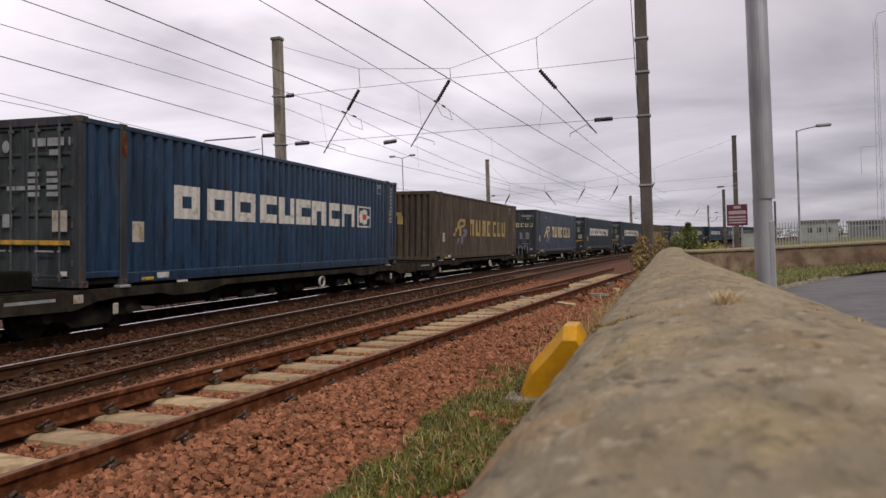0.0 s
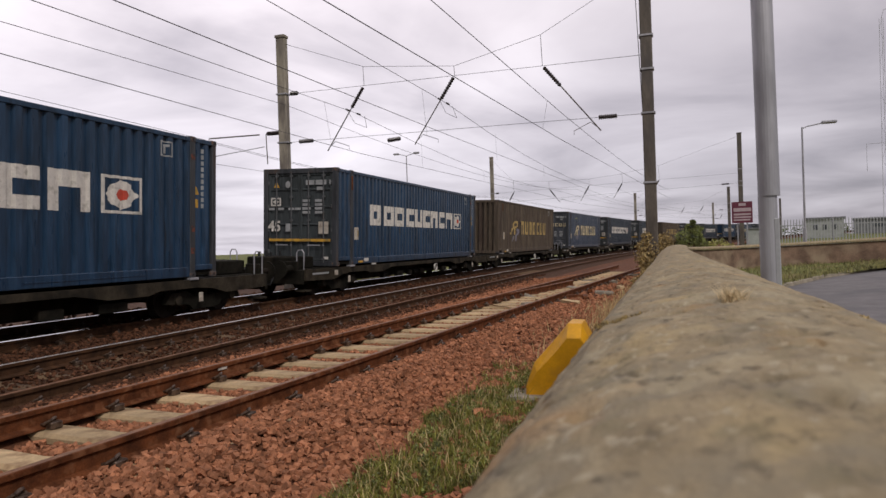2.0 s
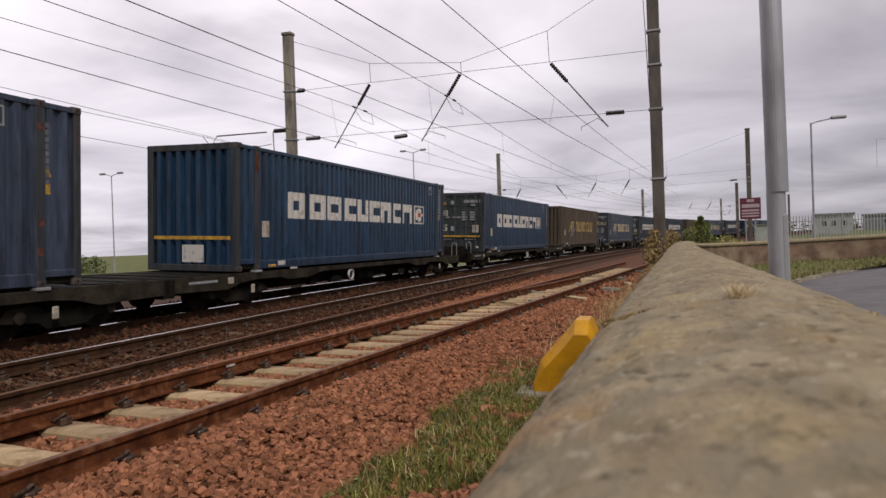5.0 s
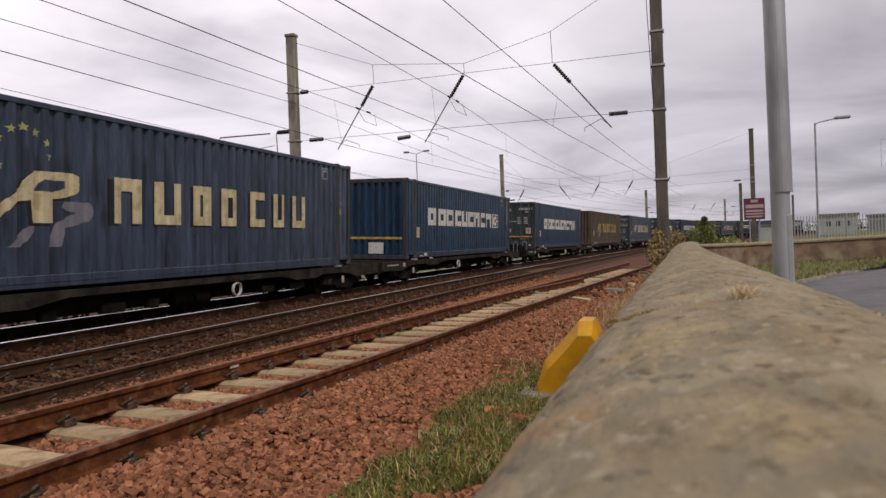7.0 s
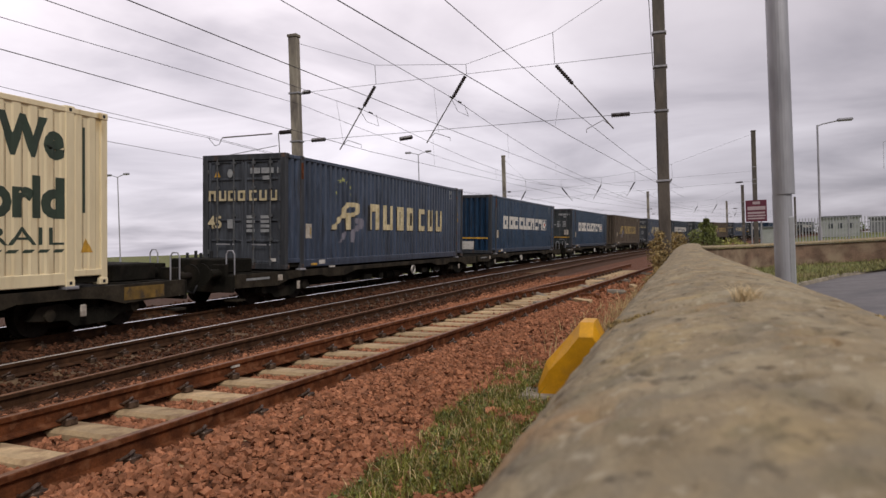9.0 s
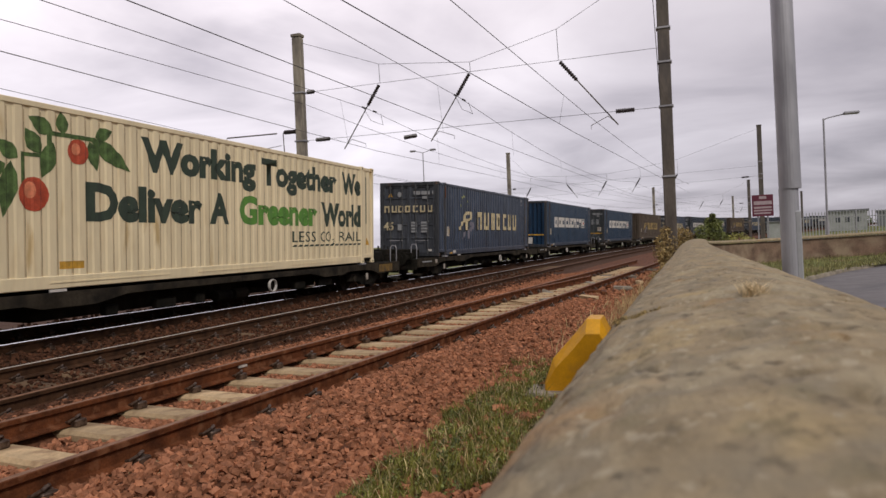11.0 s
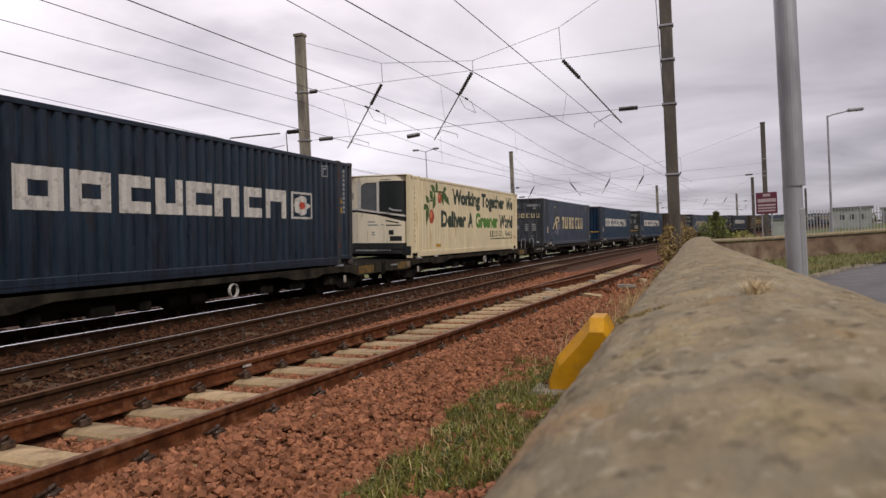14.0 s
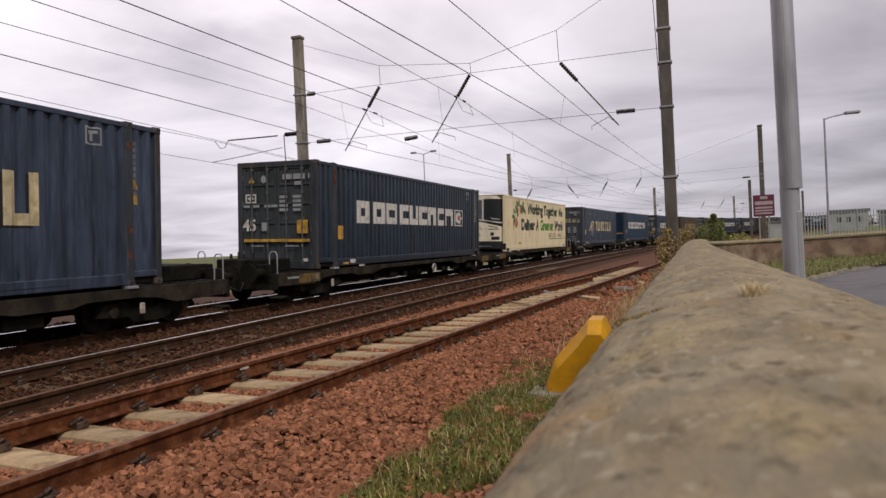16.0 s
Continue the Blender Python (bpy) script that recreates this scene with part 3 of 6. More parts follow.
def headspan(s, o_left, o_right, top_left, top_right, arms, z_up, z_low, z_hang, r=0.205):
    """Two masts with cross wires between them; arms: (x offsets at top and bottom)."""
    l, rr = at(s, o_left, top_left * 0.8), at(s, o_right + (0.12 if s < 30 else 0.0), top_right * 0.7)
    hl, hr = lift(l.x), lift(rr.x)
    build_mast("overhead_line_mast", "tall grey concrete overhead line mast", l, hl - 0.3, top_left + hl, r, M["mast_concrete"], (z_up[0] + hl, z_low[0] + hl))
    build_mast("overhead_line_mast", "tall dark weathered overhead line mast", rr, hr - 0.4, top_right + hr, r, M["mast"], (z_up[1] - 0.5, z_up[1] + 0.6, z_low[1], 3.2))

    def on(o, za, zb, sag=0.0):
        f = (o - o_left) / (o_right - o_left)
        return at(s, o, za + (zb - za) * f - sag * 4 * f * (1 - f))

    wire("cross_span_wire", [on(o_left + (o_right - o_left) * i / 10, z_up[0], z_up[1]) for i in range(11)])
    wire("cross_span_wire", [on(o_left + (o_right - o_left) * i / 10, z_low[0], z_low[1]) for i in range(11)])
    tops = [at(s, o_left, top_left - 0.15)] + [at(s, a, z_hang[i]) for i, (a, b) in enumerate(arms)] + [at(s, o_right, top_right - 0.1 if top_right < 10 else 10.2)]
    wire("head_span_wire", tops)
    for i, (a, b) in enumerate(arms):
        fa, fb = (a - o_left) / (o_right - o_left), (b - o_left) / (o_right - o_left)
        pt = at(s, a, z_up[0] + (z_up[1] - z_up[0]) * fa)
        pb = at(s, b, z_low[0] + (z_low[1] - z_low[0]) * fb - 0.45)
        reg = thing("registration_arm", "steel registration arm with a brown insulator", "registration arm", group="registration arms")
        d = (pb - pt).normalized()
        part("insulator", insulator_bm(pt + d * 0.08, pt + d * 0.95, 0.078), M["insulator"], reg)
        part("tube", rod(pt + d * 0.7, pb, 0.022), M["mast"], reg)
        part("hanger", rod(pt, tops[i + 1], 0.01, seg=5), M["wire"], reg)
        j = pb - d * 0.15
        e = at(s + 0.05, b + (0.9 if i < 2 else -0.9), z_low[0] + (z_low[1] - z_low[0]) * fb - 0.35)
        part("steady_arm", tube([j, j.lerp(e, 0.3) + Vector((0, 0, 0.22)), e, e - Vector((0, 0, 0.12))], 0.014, 5), M["galv"], reg)
    for o, z in ((o_left + 0.6, z_low[0]), (o_right - 1.6, z_low[1]), (o_left + 0.35, z_up[0])):
        q = on(o, z_low[0], z_low[1]) if z != z_up[0] else on(o, z_up[0], z_up[1])
        q2 = on(o + 0.6, z_low[0], z_low[1]) if z != z_up[0] else on(o + 0.3, z_up[0], z_up[1])
        tagged(part("insulator", insulator_bm(q, q2, 0.085), M["insulator"]), "brown porcelain insulator on a cross wire", "insulator", group="insulators")


def build_overhead():
    arms1 = [(-10.59, -12.29), (-7.0, -8.69), (-3.82, -1.99)]
    headspan(24, -14.1, -0.44, 10.15, 13.5, arms1, (7.95, 7.4), (6.05, 5.47), (8.53, 8.01, 8.61))
    arms2 = [(-17.6, -18.5), (-13.9, -12.9), (-9.9, -10.8), (-6.7, -7.6), (-3.3, -4.2)]
    headspan(69, -19.9, 3.7, 10.9, 10.4, arms2, (7.2, 6.9), (6.2, 6.0), (8.3, 7.9, 7.7, 7.9, 8.3), 0.2)
    arms3 = [(-16.6, -17.5), (-10.0, -10.9), (-6.7, -7.6)]
    headspan(135, -18.9, -2.4, 10.4, 9.9, arms3, (7.2, 6.9), (6.2, 6.0), (8.0, 7.8, 8.0), 0.26)
    headspan(200, -18.9, -2.4, 10.4, 9.9, arms3, (7.2, 6.9), (6.2, 6.0), (8.0, 7.8, 8.0), 0.26)
    q, q2 = at(24, -9.75, 5.64), at(24, -9.25, 5.66)
    tagged(part("insulator", insulator_bm(q, q2, 0.085), M["insulator"]), "brown porcelain insulator on a cross wire", "insulator", group="insulators")
    # name, label, place at s = 0, place at s = 24, height further on, sag
    lines = (("contact_wire", -10.4, 5.10, -10.94, 5.29, 5.4, 0.0), ("catenary_wire", -10.5, 6.03, -11.12, 6.88, 6.8, 0.9), ("contact_wire", -7.0, 4.88, -7.41, 5.58, 5.4, 0.0), ("catenary_wire", -7.1, 6.27, -7.48, 6.8, 6.7, 0.9), ("contact_wire", -4.9, 4.87, -3.4, 4.98, 5.1, 0.0), ("catenary_wire", -4.9, 6.45, -3.18, 5.75, 5.9, 0.3), ("feeder_wire", -13.6, 6.63, -13.95, 7.5, 7.2, 0.6), ("catenary_wire", -18.0, 6.55, -18.4, 6.69, 6.6, 0.6), ("catenary_wire", -18.0, 7.05, -18.4, 6.75, 6.7, 0.6), ("contact_wire", -18.2, 6.0, -18.6, 5.82, 5.5, 0.0))
    labels = {"contact_wire": "thin dark contact wire above the line", "catenary_wire": "thin sagging catenary wire above the line", "feeder_wire": "thin dark feeder wire along the masts"}
    for name, o0, z0, o1, z1, z2, sag in lines:
        p0, p1 = at(0, o0, z0), at(24, o1, z1)
        back = p0 + (p0 - p1) * 1.3
        pts = [back, p0, p1]
        on = -2.4 if o1 > -5 else o1
        spans = (24, 69, 135, 200) if o1 < -5 else (24, 69)
        for a, b in zip(spans, spans[1:]):
            pa, pb = (p1 if a == 24 else at(a, on, z2)), at(b, on, z2)
            for i in range(1, 9):
                f = i / 8
                q = pa.lerp(pb, f)
                q.z -= sag * 4 * f * (1 - f)
                pts.append(q)
        wire(name, pts, 0.009, labels[name])
    drops = ((-10.4, 5.10, -10.94, 5.35, -10.5, 6.03, -11.12, 6.88), (-7.0, 4.85, -7.41, 5.28, -7.1, 6.27, -7.48, 6.8), (-4.9, 4.87, -3.4, 4.98, -4.9, 6.45, -3.18, 5.75))
    for a, za, b, zb, c, zc, d, zd in drops:
        for f in (0.9,):
            wire("dropper", [at(0, a, za).lerp(at(24, b, zb), f), at(0, c, zc).lerp(at(24, d, zd), f)], 0.004, "thin dropper between two overhead wires")
    for o, z, z2 in ((-10.94, 5.37, 6.7), (-7.41, 5.29, 6.6), (-10.94, 5.4, 5.95), (-7.41, 5.3, 5.9)):
        s = 30 if z2 > 6.2 else 39
        f = (s - 24) / 45
        wire("dropper", [at(24, o, z).lerp(at(69, o, z), f), at(24, o, z2 - (0.15 if s == 30 else 0.0)).lerp(at(69, o, z2 - (0.15 if s == 30 else 0.0)), f)], 0.004, "thin dropper between two overhead wires")
    wire("stay_wire", [at(24, -0.62, 9.35), at(23.0, -1.7, 11.3)], 0.012, "short stay wire rising from the mast")
    wire("earth_wire", [at(24, -0.62, 12.0), at(24, -0.62, 1.5)], 0.012, "thin earth wire running down beside the mast")
    # bracket on the far side of the first mast
    br = thing("cantilever_bracket", "thin steel bracket holding wires beyond the mast", "bracket")
    part("arm", rod(at(24, -15.3, 6.5), at(24, -17.7, 6.62), 0.028), M["mast"], br)
    part("insulator", insulator_bm(at(24, -14.35, 6.47), at(24, -14.95, 6.5), 0.09), M["insulator"], br)
    part("strut", rod(at(24, -15.0, 5.3), at(24, -15.0, 6.48), 0.02), M["mast"], br)
    part("hanger", tube([at(24, -18.4, 6.69), at(24.05, -18.15, 6.35), at(24, -17.9, 6.35), at(24, -17.7, 6.62)], 0.012), M["wire"], br)
    part("steady_arm", tube([at(24, -18.6, 5.82), at(24, -17.6, 5.86), at(24, -15.1, 6.0)], 0.016), M["galv"], br)
    # jumper loops at the registrations
    for o, z in ((-11.12, 6.88), (-7.48, 6.8)):
        for ds in (-0.55, 0.35):
            q, q2 = at(24 + ds, o, z), at(24 + ds + 0.25, o, z)
            tagged(part("wire_clamp", rod(q, q2, 0.035), M["insulator"]), "small dark clamp on a catenary wire", "wire clamp", group="wire clamps")
        wire("jumper_wire", [at(23.5, o, z), at(23.9, o + 0.1, z - 0.45), at(24.5, o + 0.3, z - 0.55), at(25.0, o, z)], 0.008, "drooping jumper loop under a catenary wire")


def build_lamps():
    post = thing("street_lamp", "thick grey galvanised lamp column beside the wall", "street lamp", pose(0.848, 5.75, -0.18, 0, -0.44, 0))
    part("base", rod((-0.012, 0, 0), (-0.012, 0, 1.79), 0.068, seg=24), M["galv"], post, smooth=False)
    part("shaft", rod((0, 0, 1.79), (0.0, 0, 8), 0.078, 0.074, seg=24), M["galv"], post)
    part("door", box(0.015, 0.058, -0.062, -0.03, 0.7, 1.62, 0.008), M["galv_light"], post, "paler access door")

    def lamp(x, y, top, arm, label, double=False, r=0.06):
        l = thing("street_lamp", label, "street lamp", pose(x - 0.09, y, lift(x) - 0.2), group="street lamps")
        h = top + 0.2
        part("column", rod((0, 0, 0), (0, 0, h * 0.28), r * 1.25, seg=12), M["galv"], l)
        part("shaft", rod((0, 0, h * 0.28), (0, 0, h), r * 0.75, r * 0.6, seg=12), M["galv"], l)
        for sg in ((1, -1) if double else (1,)):
            part("arm", tube([(0, 0, h - 0.05), (sg * arm * 0.15, 0, h + 0.02), (sg * arm * 0.6, 0, h + 0.12)], r * 0.45), M["galv"], l)
            part("head", box(min(sg * arm * 0.55, sg * arm), max(sg * arm * 0.55, sg * arm), -0.11, 0.11, h + 0.08, h + 0.2, 0.04), M["galv"], l, "grey lantern head")

    lamp(6.03, 31.8, 5.6, 1.3, "slim grey street lamp with one arm by the brick wall")
    lamp(-15.4, 42.8, 7.9, 0.9, "tall slim double-headed lamp beyond the railway", True, 0.05)
    lamp(-32.9, 35.2, 6.85, 0.9, "tall slim double-headed lamp beyond the railway", True, 0.05)


M["galv_light"] = material("pale_galvanised_steel", (0.4, 0.41, 0.42), 0.5, metal=0.2, vary=0.08, scale=3)
M["maroon"] = material("maroon_sign_paint", (0.15, 0.03, 0.055), 0.5, vary=0.08, scale=4)
M["sign_white"] = material("sign_pinkish_white", (0.5, 0.4, 0.42), 0.5, vary=0.08, scale=4)
M["pale_wall"] = material("pale_rendered_wall", (0.42, 0.44, 0.42), 0.9, vary=0.12, scale=0.8, stain=(0.3, 0.33, 0.3), stain_amount=0.3, stain_scale=0.5)
M["roof_grey"] = material("grey_sheet_roof", (0.2, 0.21, 0.22), 0.7, vary=0.15, scale=1.0)
M["leaf"] = material("shrub_leaf", (0.12, 0.15, 0.05), 0.7, vary=0.3, scale=3, random_tint=0.55, island=True)
M["leaf_mid"] = material("bush_leaf", (0.21, 0.24, 0.07), 0.7, vary=0.35, scale=3, random_tint=0.6, island=True)
M["leaf_dry"] = material("dry_shrub_leaf", (0.34, 0.25, 0.1), 0.8, vary=0.3, scale=3, random_tint=0.5, island=True)
M["leaf_pale"] = material("pale_shrub_leaf", (0.36, 0.35, 0.1), 0.7, vary=0.3, scale=3, random_tint=0.5, island=True)
M["grass"] = material("grass_blade", (0.19, 0.19, 0.034), 0.75, vary=0.25, scale=3, random_tint=0.5, island=True)
M["verge_grass"] = material("dull_verge_grass", (0.24, 0.225, 0.085), 0.8, vary=0.3, scale=3, random_tint=0.5, island=True)
M["straw"] = material("dry_grass_blade", (0.58, 0.45, 0.23), 0.8, vary=0.2, scale=3, random_tint=0.35, island=True)
M["straw_pale"] = material("bleached_grass_blade", (0.7, 0.56, 0.34), 0.8, vary=0.15, scale=3, random_tint=0.3, island=True)
M["bark"] = material("bark", (0.08, 0.06, 0.045), 0.9, vary=0.25, scale=5, bump=0.4, bump_scale=30)


def blades(name, label, spots, mat, rnd, height, width, kind="stuff", lean=0.5):
    """Upright tapering blades at the spots (x, y, z)."""
    verts, faces = [], []
    for x, y, z in spots:
        a = rnd.uniform(0, 6.28)
        h = height * rnd.uniform(0.45, 1.2)
        dx, dy = math.cos(a), math.sin(a)
        l = lean * rnd.uniform(0.1, 1) * h
        b = rnd.uniform(0, 6.28)
        lx, ly = math.cos(b) * l, math.sin(b) * l
        w = width * rnd.uniform(0.6, 1.3)
        n = len(verts)
        verts += [(x - dx * w, y - dy * w, z), (x + dx * w, y + dy * w, z), (x + dx * w * 0.7 + lx * 0.35, y + dy * w * 0.7 + ly * 0.35, z + h * 0.6), (x - dx * w * 0.7 + lx * 0.35, y - dy * w * 0.7 + ly * 0.35, z + h * 0.6), (x + lx, y + ly, z + h)]
        faces += [(n, n + 1, n + 2, n + 3), (n + 3, n + 2, n + 4)]
    me = bpy.data.meshes.new(name)
    me.from_pydata(verts, [], faces)
    me.materials.append(mat)
    return tagged(new(name, me), label, "grass", kind=kind)


def crown_mesh(rnd, clumps, n, size):
    """Small pointed leaves round clump centres (x, y, z, radius)."""
    verts, faces = [], []
    for _ in range(n):
        cx, cy, cz, cr = rnd.choice(clumps)
        v = Vector((rnd.gauss(0, 1), rnd.gauss(0, 1), rnd.gauss(0, 1))).normalized() * cr * rnd.uniform(0.35, 1.0) ** 0.6
        p = Vector((cx, cy, cz)) + v
        d = Vector((rnd.uniform(-1, 1), rnd.uniform(-1, 1), rnd.uniform(-0.6, 1))).normalized()
        e = d.cross(Vector((rnd.uniform(-1, 1), rnd.uniform(-1, 1), rnd.uniform(-1, 1)))).normalized()
        s = size * rnd.uniform(0.6, 1.4)
        k = len(verts)
        verts += [p, p + d * s * 0.5 + e * s * 0.3, p + d * s, p + d * s * 0.5 - e * s * 0.3]
        faces.append((k, k + 1, k + 2, k + 3))
    me = bpy.data.meshes.new("crown")
    me.from_pydata([tuple(v) for v in verts], [], faces)
    return me


def shrub(name, label, x, y, z, clumps, n, size, mat, seed, cat="shrub"):
    rnd = random.Random(seed)
    sh = thing(name, label, cat, pose(x, y, z), group="shrubs")
    me = crown_mesh(rnd, clumps, n, size)
    me.materials.append(mat)
    c = new("crown", me)
    c.parent = sh
    for cx, cy, cz, cr in clumps:
        part("stem", tube([(cx * 0.1, cy * 0.1, 0), (cx * 0.5, cy * 0.5, cz * 0.5), (cx, cy, cz + cr * 0.3)], 0.012 + 0.006 * cr, 5), M["bark"], sh)
    return sh


def build_roadside():
    sign = thing("notice_board", "maroon notice board with pale unreadable lines on posts", "sign", pose(4.02, 36.0, 0.03, 0, 0, -6))
    part("board", box(-0.46, 0.46, -0.02, 0.02, 1.98, 3.0, 0.008), M["maroon"], sign)
    part("post", box(0.18, 0.24, 0.02, 0.07, 0, 3.0), M["galv"], sign)
    part("post", box(-0.24, -0.18, 0.02, 0.07, 0, 3.0), M["galv"], sign)
    for a0, a1, z0, z1 in ((-0.15, 0.17, 2.8, 2.93), (-0.38, 0.4, 2.53, 2.7), (-0.38, 0.38, 2.35, 2.44), (-0.38, 0.4, 2.22, 2.29), (-0.38, 0.36, 2.09, 2.16)):
        part("line_of_text", box(a0, a1, -0.026, -0.02, z0, z1), M["sign_white"], sign)
    # steel palisade behind the brick wall
    fence = thing("palisade_fence", "pale grey steel palisade fence behind the wall", "fence", pose(-0.05, 0, 0.45))
    pale = mesh_of("pale", extrude_outline_y([(-0.025, 0), (-0.025, 2.0), (0.0, 2.1), (0.025, 2.0), (0.025, 0)], -0.006, 0.006), M["galv_light"])
    for i in range(150):
        x = 6.9 + i * 0.16
        b = new("pale", pale)
        b.parent, b.matrix_basis = fence, pose(x, 45.0, -0.25)
    for z in (0.25, 1.45):
        part("rail", box(6.9, 31, 45.01, 45.05, z, z + 0.05), M["galv_light"], fence)
    for i in range(8):
        part("post", box(7.0 + i * 2.9, 7.1 + i * 2.9, 45.06, 45.16, -0.3, 1.9), M["galv"], fence)
    cabin = thing("equipment_cabin", "small pale equipment cabin with a dark door", "cabin", pose(8.3, 62, 0.0, 0, 0, -6))
    part("body", box(-1.1, 1.1, 0, 1.6, 0, 2.0, 0.02), M["pale_wall"], cabin)
    part("door", box(0.35, 1.0, -0.02, 0.0, 0.2, 1.8), M["mesh_dark_far"], cabin)
    part("roof", box(-1.2, 1.2, -0.1, 1.7, 2.0, 2.08), M["roof_grey"], cabin)
    verge = grid_mesh(steps((0, 1, 10)), steps((0, 1, 30)), lambda u, v: verge_point(u, v))
    tagged(part("verge", verge, M["grass_ground"], smooth=True), "strip of rough grass between wall and kerb", "grass verge", kind="structure")


M["mesh_dark_far"] = material("dark_door_paint", (0.06, 0.07, 0.08), 0.6, vary=0.1)


def extrude_outline_y(pts, y0, y1):
    bm = bmesh.new()
    p0 = [bm.verts.new((x, y0, z)) for x, z in pts]
    p1 = [bm.verts.new((x, y1, z)) for x, z in pts]
    n = len(pts)
    for i in range(n):
        j = (i + 1) % n
        bm.faces.new((p0[i], p0[j], p1[j], p1[i]))
    bm.faces.new(p0), bm.faces.new(list(reversed(p1)))
    return bm


def along_pts(pts, f):
    t = f * (len(pts) - 1)
    i = min(int(t), len(pts) - 2)
    return pts[i].lerp(pts[i + 1], t - i)


def verge_point(u, v):
    wall = [p for p in wall_line() if p.y > 6]
    a = along_pts(wall, v)
    e = along_pts([Vector((x, y, 0)) for x, y in road_edge(0)][1:-1], v)
    p = a.lerp(e, u)
    return (p.x, p.y, lift(p.x) - 0.12 + 0.06 * (1 - u) + 0.03 * noise.noise((p.x, p.y, 0)))


def build_distance():
    # tall guyed lattice mast
    mast = thing("lattice_mast", "very tall thin lattice radio mast", "radio mast", pose(41.0, 146, 0.95))
    # pale steel on legs and braces puts the haze of distance into the colour
    legs = [(0.6 * math.cos(a), 0.6 * math.sin(a)) for a in (0.4, 2.5, 4.6)]
    for x, y in legs:
        part("leg", rod((x, y, 0), (x * 0.6, y * 0.6, 40), 0.035, seg=6), M["galv_light"], mast)
    for i in range(20):
        z0, z1 = i * 2, i * 2 + 2
        (x0, y0), (x1, y1) = legs[i % 3], legs[(i + 1) % 3]
        k0, k1 = 1 - 0.4 * z0 / 40, 1 - 0.4 * z1 / 40
        part("brace", rod((x0 * k0, y0 * k0, z0), (x1 * k1, y1 * k1, z1), 0.018, seg=5), M["galv_light"], mast)
    part("aerial", tube([(-3.0, 0, 12), (-3.0, 0, 17), (0, 0, 17)], 0.04, 5), M["galv"], mast)
    part("aerial", tube([(0, 0, 40), (0.4, 0, 41.5), (1.6, 0, 41.8)], 0.04, 5), M["galv"], mast)
    # low works buildings
    for x, y, w, d, h, lab, m in ((31.5, 150, 6.5, 8, 3.7, "flat-roofed pale works building far away", "pale_wall"), (52, 175, 18, 10, 3.2, "long low grey shed far away", "roof_grey"), (70, 160, 16, 10, 4.0, "long low grey shed far away", "roof_grey"), (21, 190, 10, 8, 2.4, "low pale shed beyond the yard", "pale_wall")):
        b = thing("works_building", lab, "building", pose(x, y, lift(x) - 0.3, 0, 0, -12), group="works buildings")
        part("wall", box(-w / 2, w / 2, 0, d, 0, h), M[m], b)
        part("roof", box(-w / 2 - 0.3, w / 2 + 0.3, -0.3, d + 0.3, h, h + 0.35), M["roof_grey"], b)
        for i in range(3):
            part("window", box(-w / 2 + w * (0.2 + 0.25 * i), -w / 2 + w * (0.32 + 0.25 * i), -0.05, 0.0, h * 0.45, h * 0.7), M["mesh_dark_far"], b)
    # far hedges and trees: one mass of leaves
    rnd = random.Random(8)
    for name, label, line, n, hgt in (("hedgerow", "dark uneven hedge across the far field", [(-102, 24), (-80, 38), (-69, 45.5), (-60, 50), (-53, 53)], 11000, 1.35), ("far_trees", "hazy low line of trees on the horizon", [(-60, 420), (40, 480), (180, 420), (330, 300)], 7000, 5.0)):
        pts = [Vector((x, y, 0)) for x, y in line]
        clumps = []
        for i in range(140):
            p = along_pts(pts, rnd.random())
            r = hgt * rnd.uniform(0.25, 0.5)
            clumps.append((p.x + rnd.uniform(-2, 2), p.y + rnd.uniform(-2, 2), ground_z(p.x, p.y) + hgt * rnd.uniform(0.1, 0.75), r * 1.6))
        me = crown_mesh(rnd, clumps, n, hgt * 0.22)
        me.materials.append(M["leaf"])
        tagged(new(name, me), label, "hedge", kind="stuff")


def build_yellow():
    y = thing("marker_block", "bright yellow sloping marker block beside the wall", "marker block", pose(0.04, 6.4, -0.16))
    back = [(-1.268, 0.1), (-1.18, 0.335), (-0.97, 0.565), (-0.85, 0.71), (-0.725, 0.707), (-0.66, 0.57), (-0.5, 0.0), (-1.27, 0.0)]
    front = [(-1.25, 0.09), (-1.15, 0.25), (-0.965, 0.445), (-0.85, 0.585), (-0.725, 0.585), (-0.665, 0.48), (-0.5, 0.0), (-1.25, 0.0)]
    bm = bmesh.new()
    p0 = [bm.verts.new((x, 0.13 - 0.2 * z, z)) for x, z in front]
    p1 = [bm.verts.new((x, 0.14, z)) for x, z in back]
    p2 = [bm.verts.new((x, 0.5, z)) for x, z in back]
    n = len(back)
    for a, b in ((p0, p1), (p1, p2)):
        for i in range(n):
            j = (i + 1) % n
            bm.faces.new((a[i], a[j], b[j], b[i]))
    bm.faces.new(p0), bm.faces.new(list(reversed(p2)))
    bmesh.ops.bevel(bm, geom=bm.edges[:], offset=0.004, segments=1, affect="EDGES")
    part("body", bm, M["yellow"], y)
    part("base_slab", box(-1.44, -0.5, -0.02, 0.42, -0.06, 0.03, 0.02), M["kerb"], y, "weathered concrete base slab")


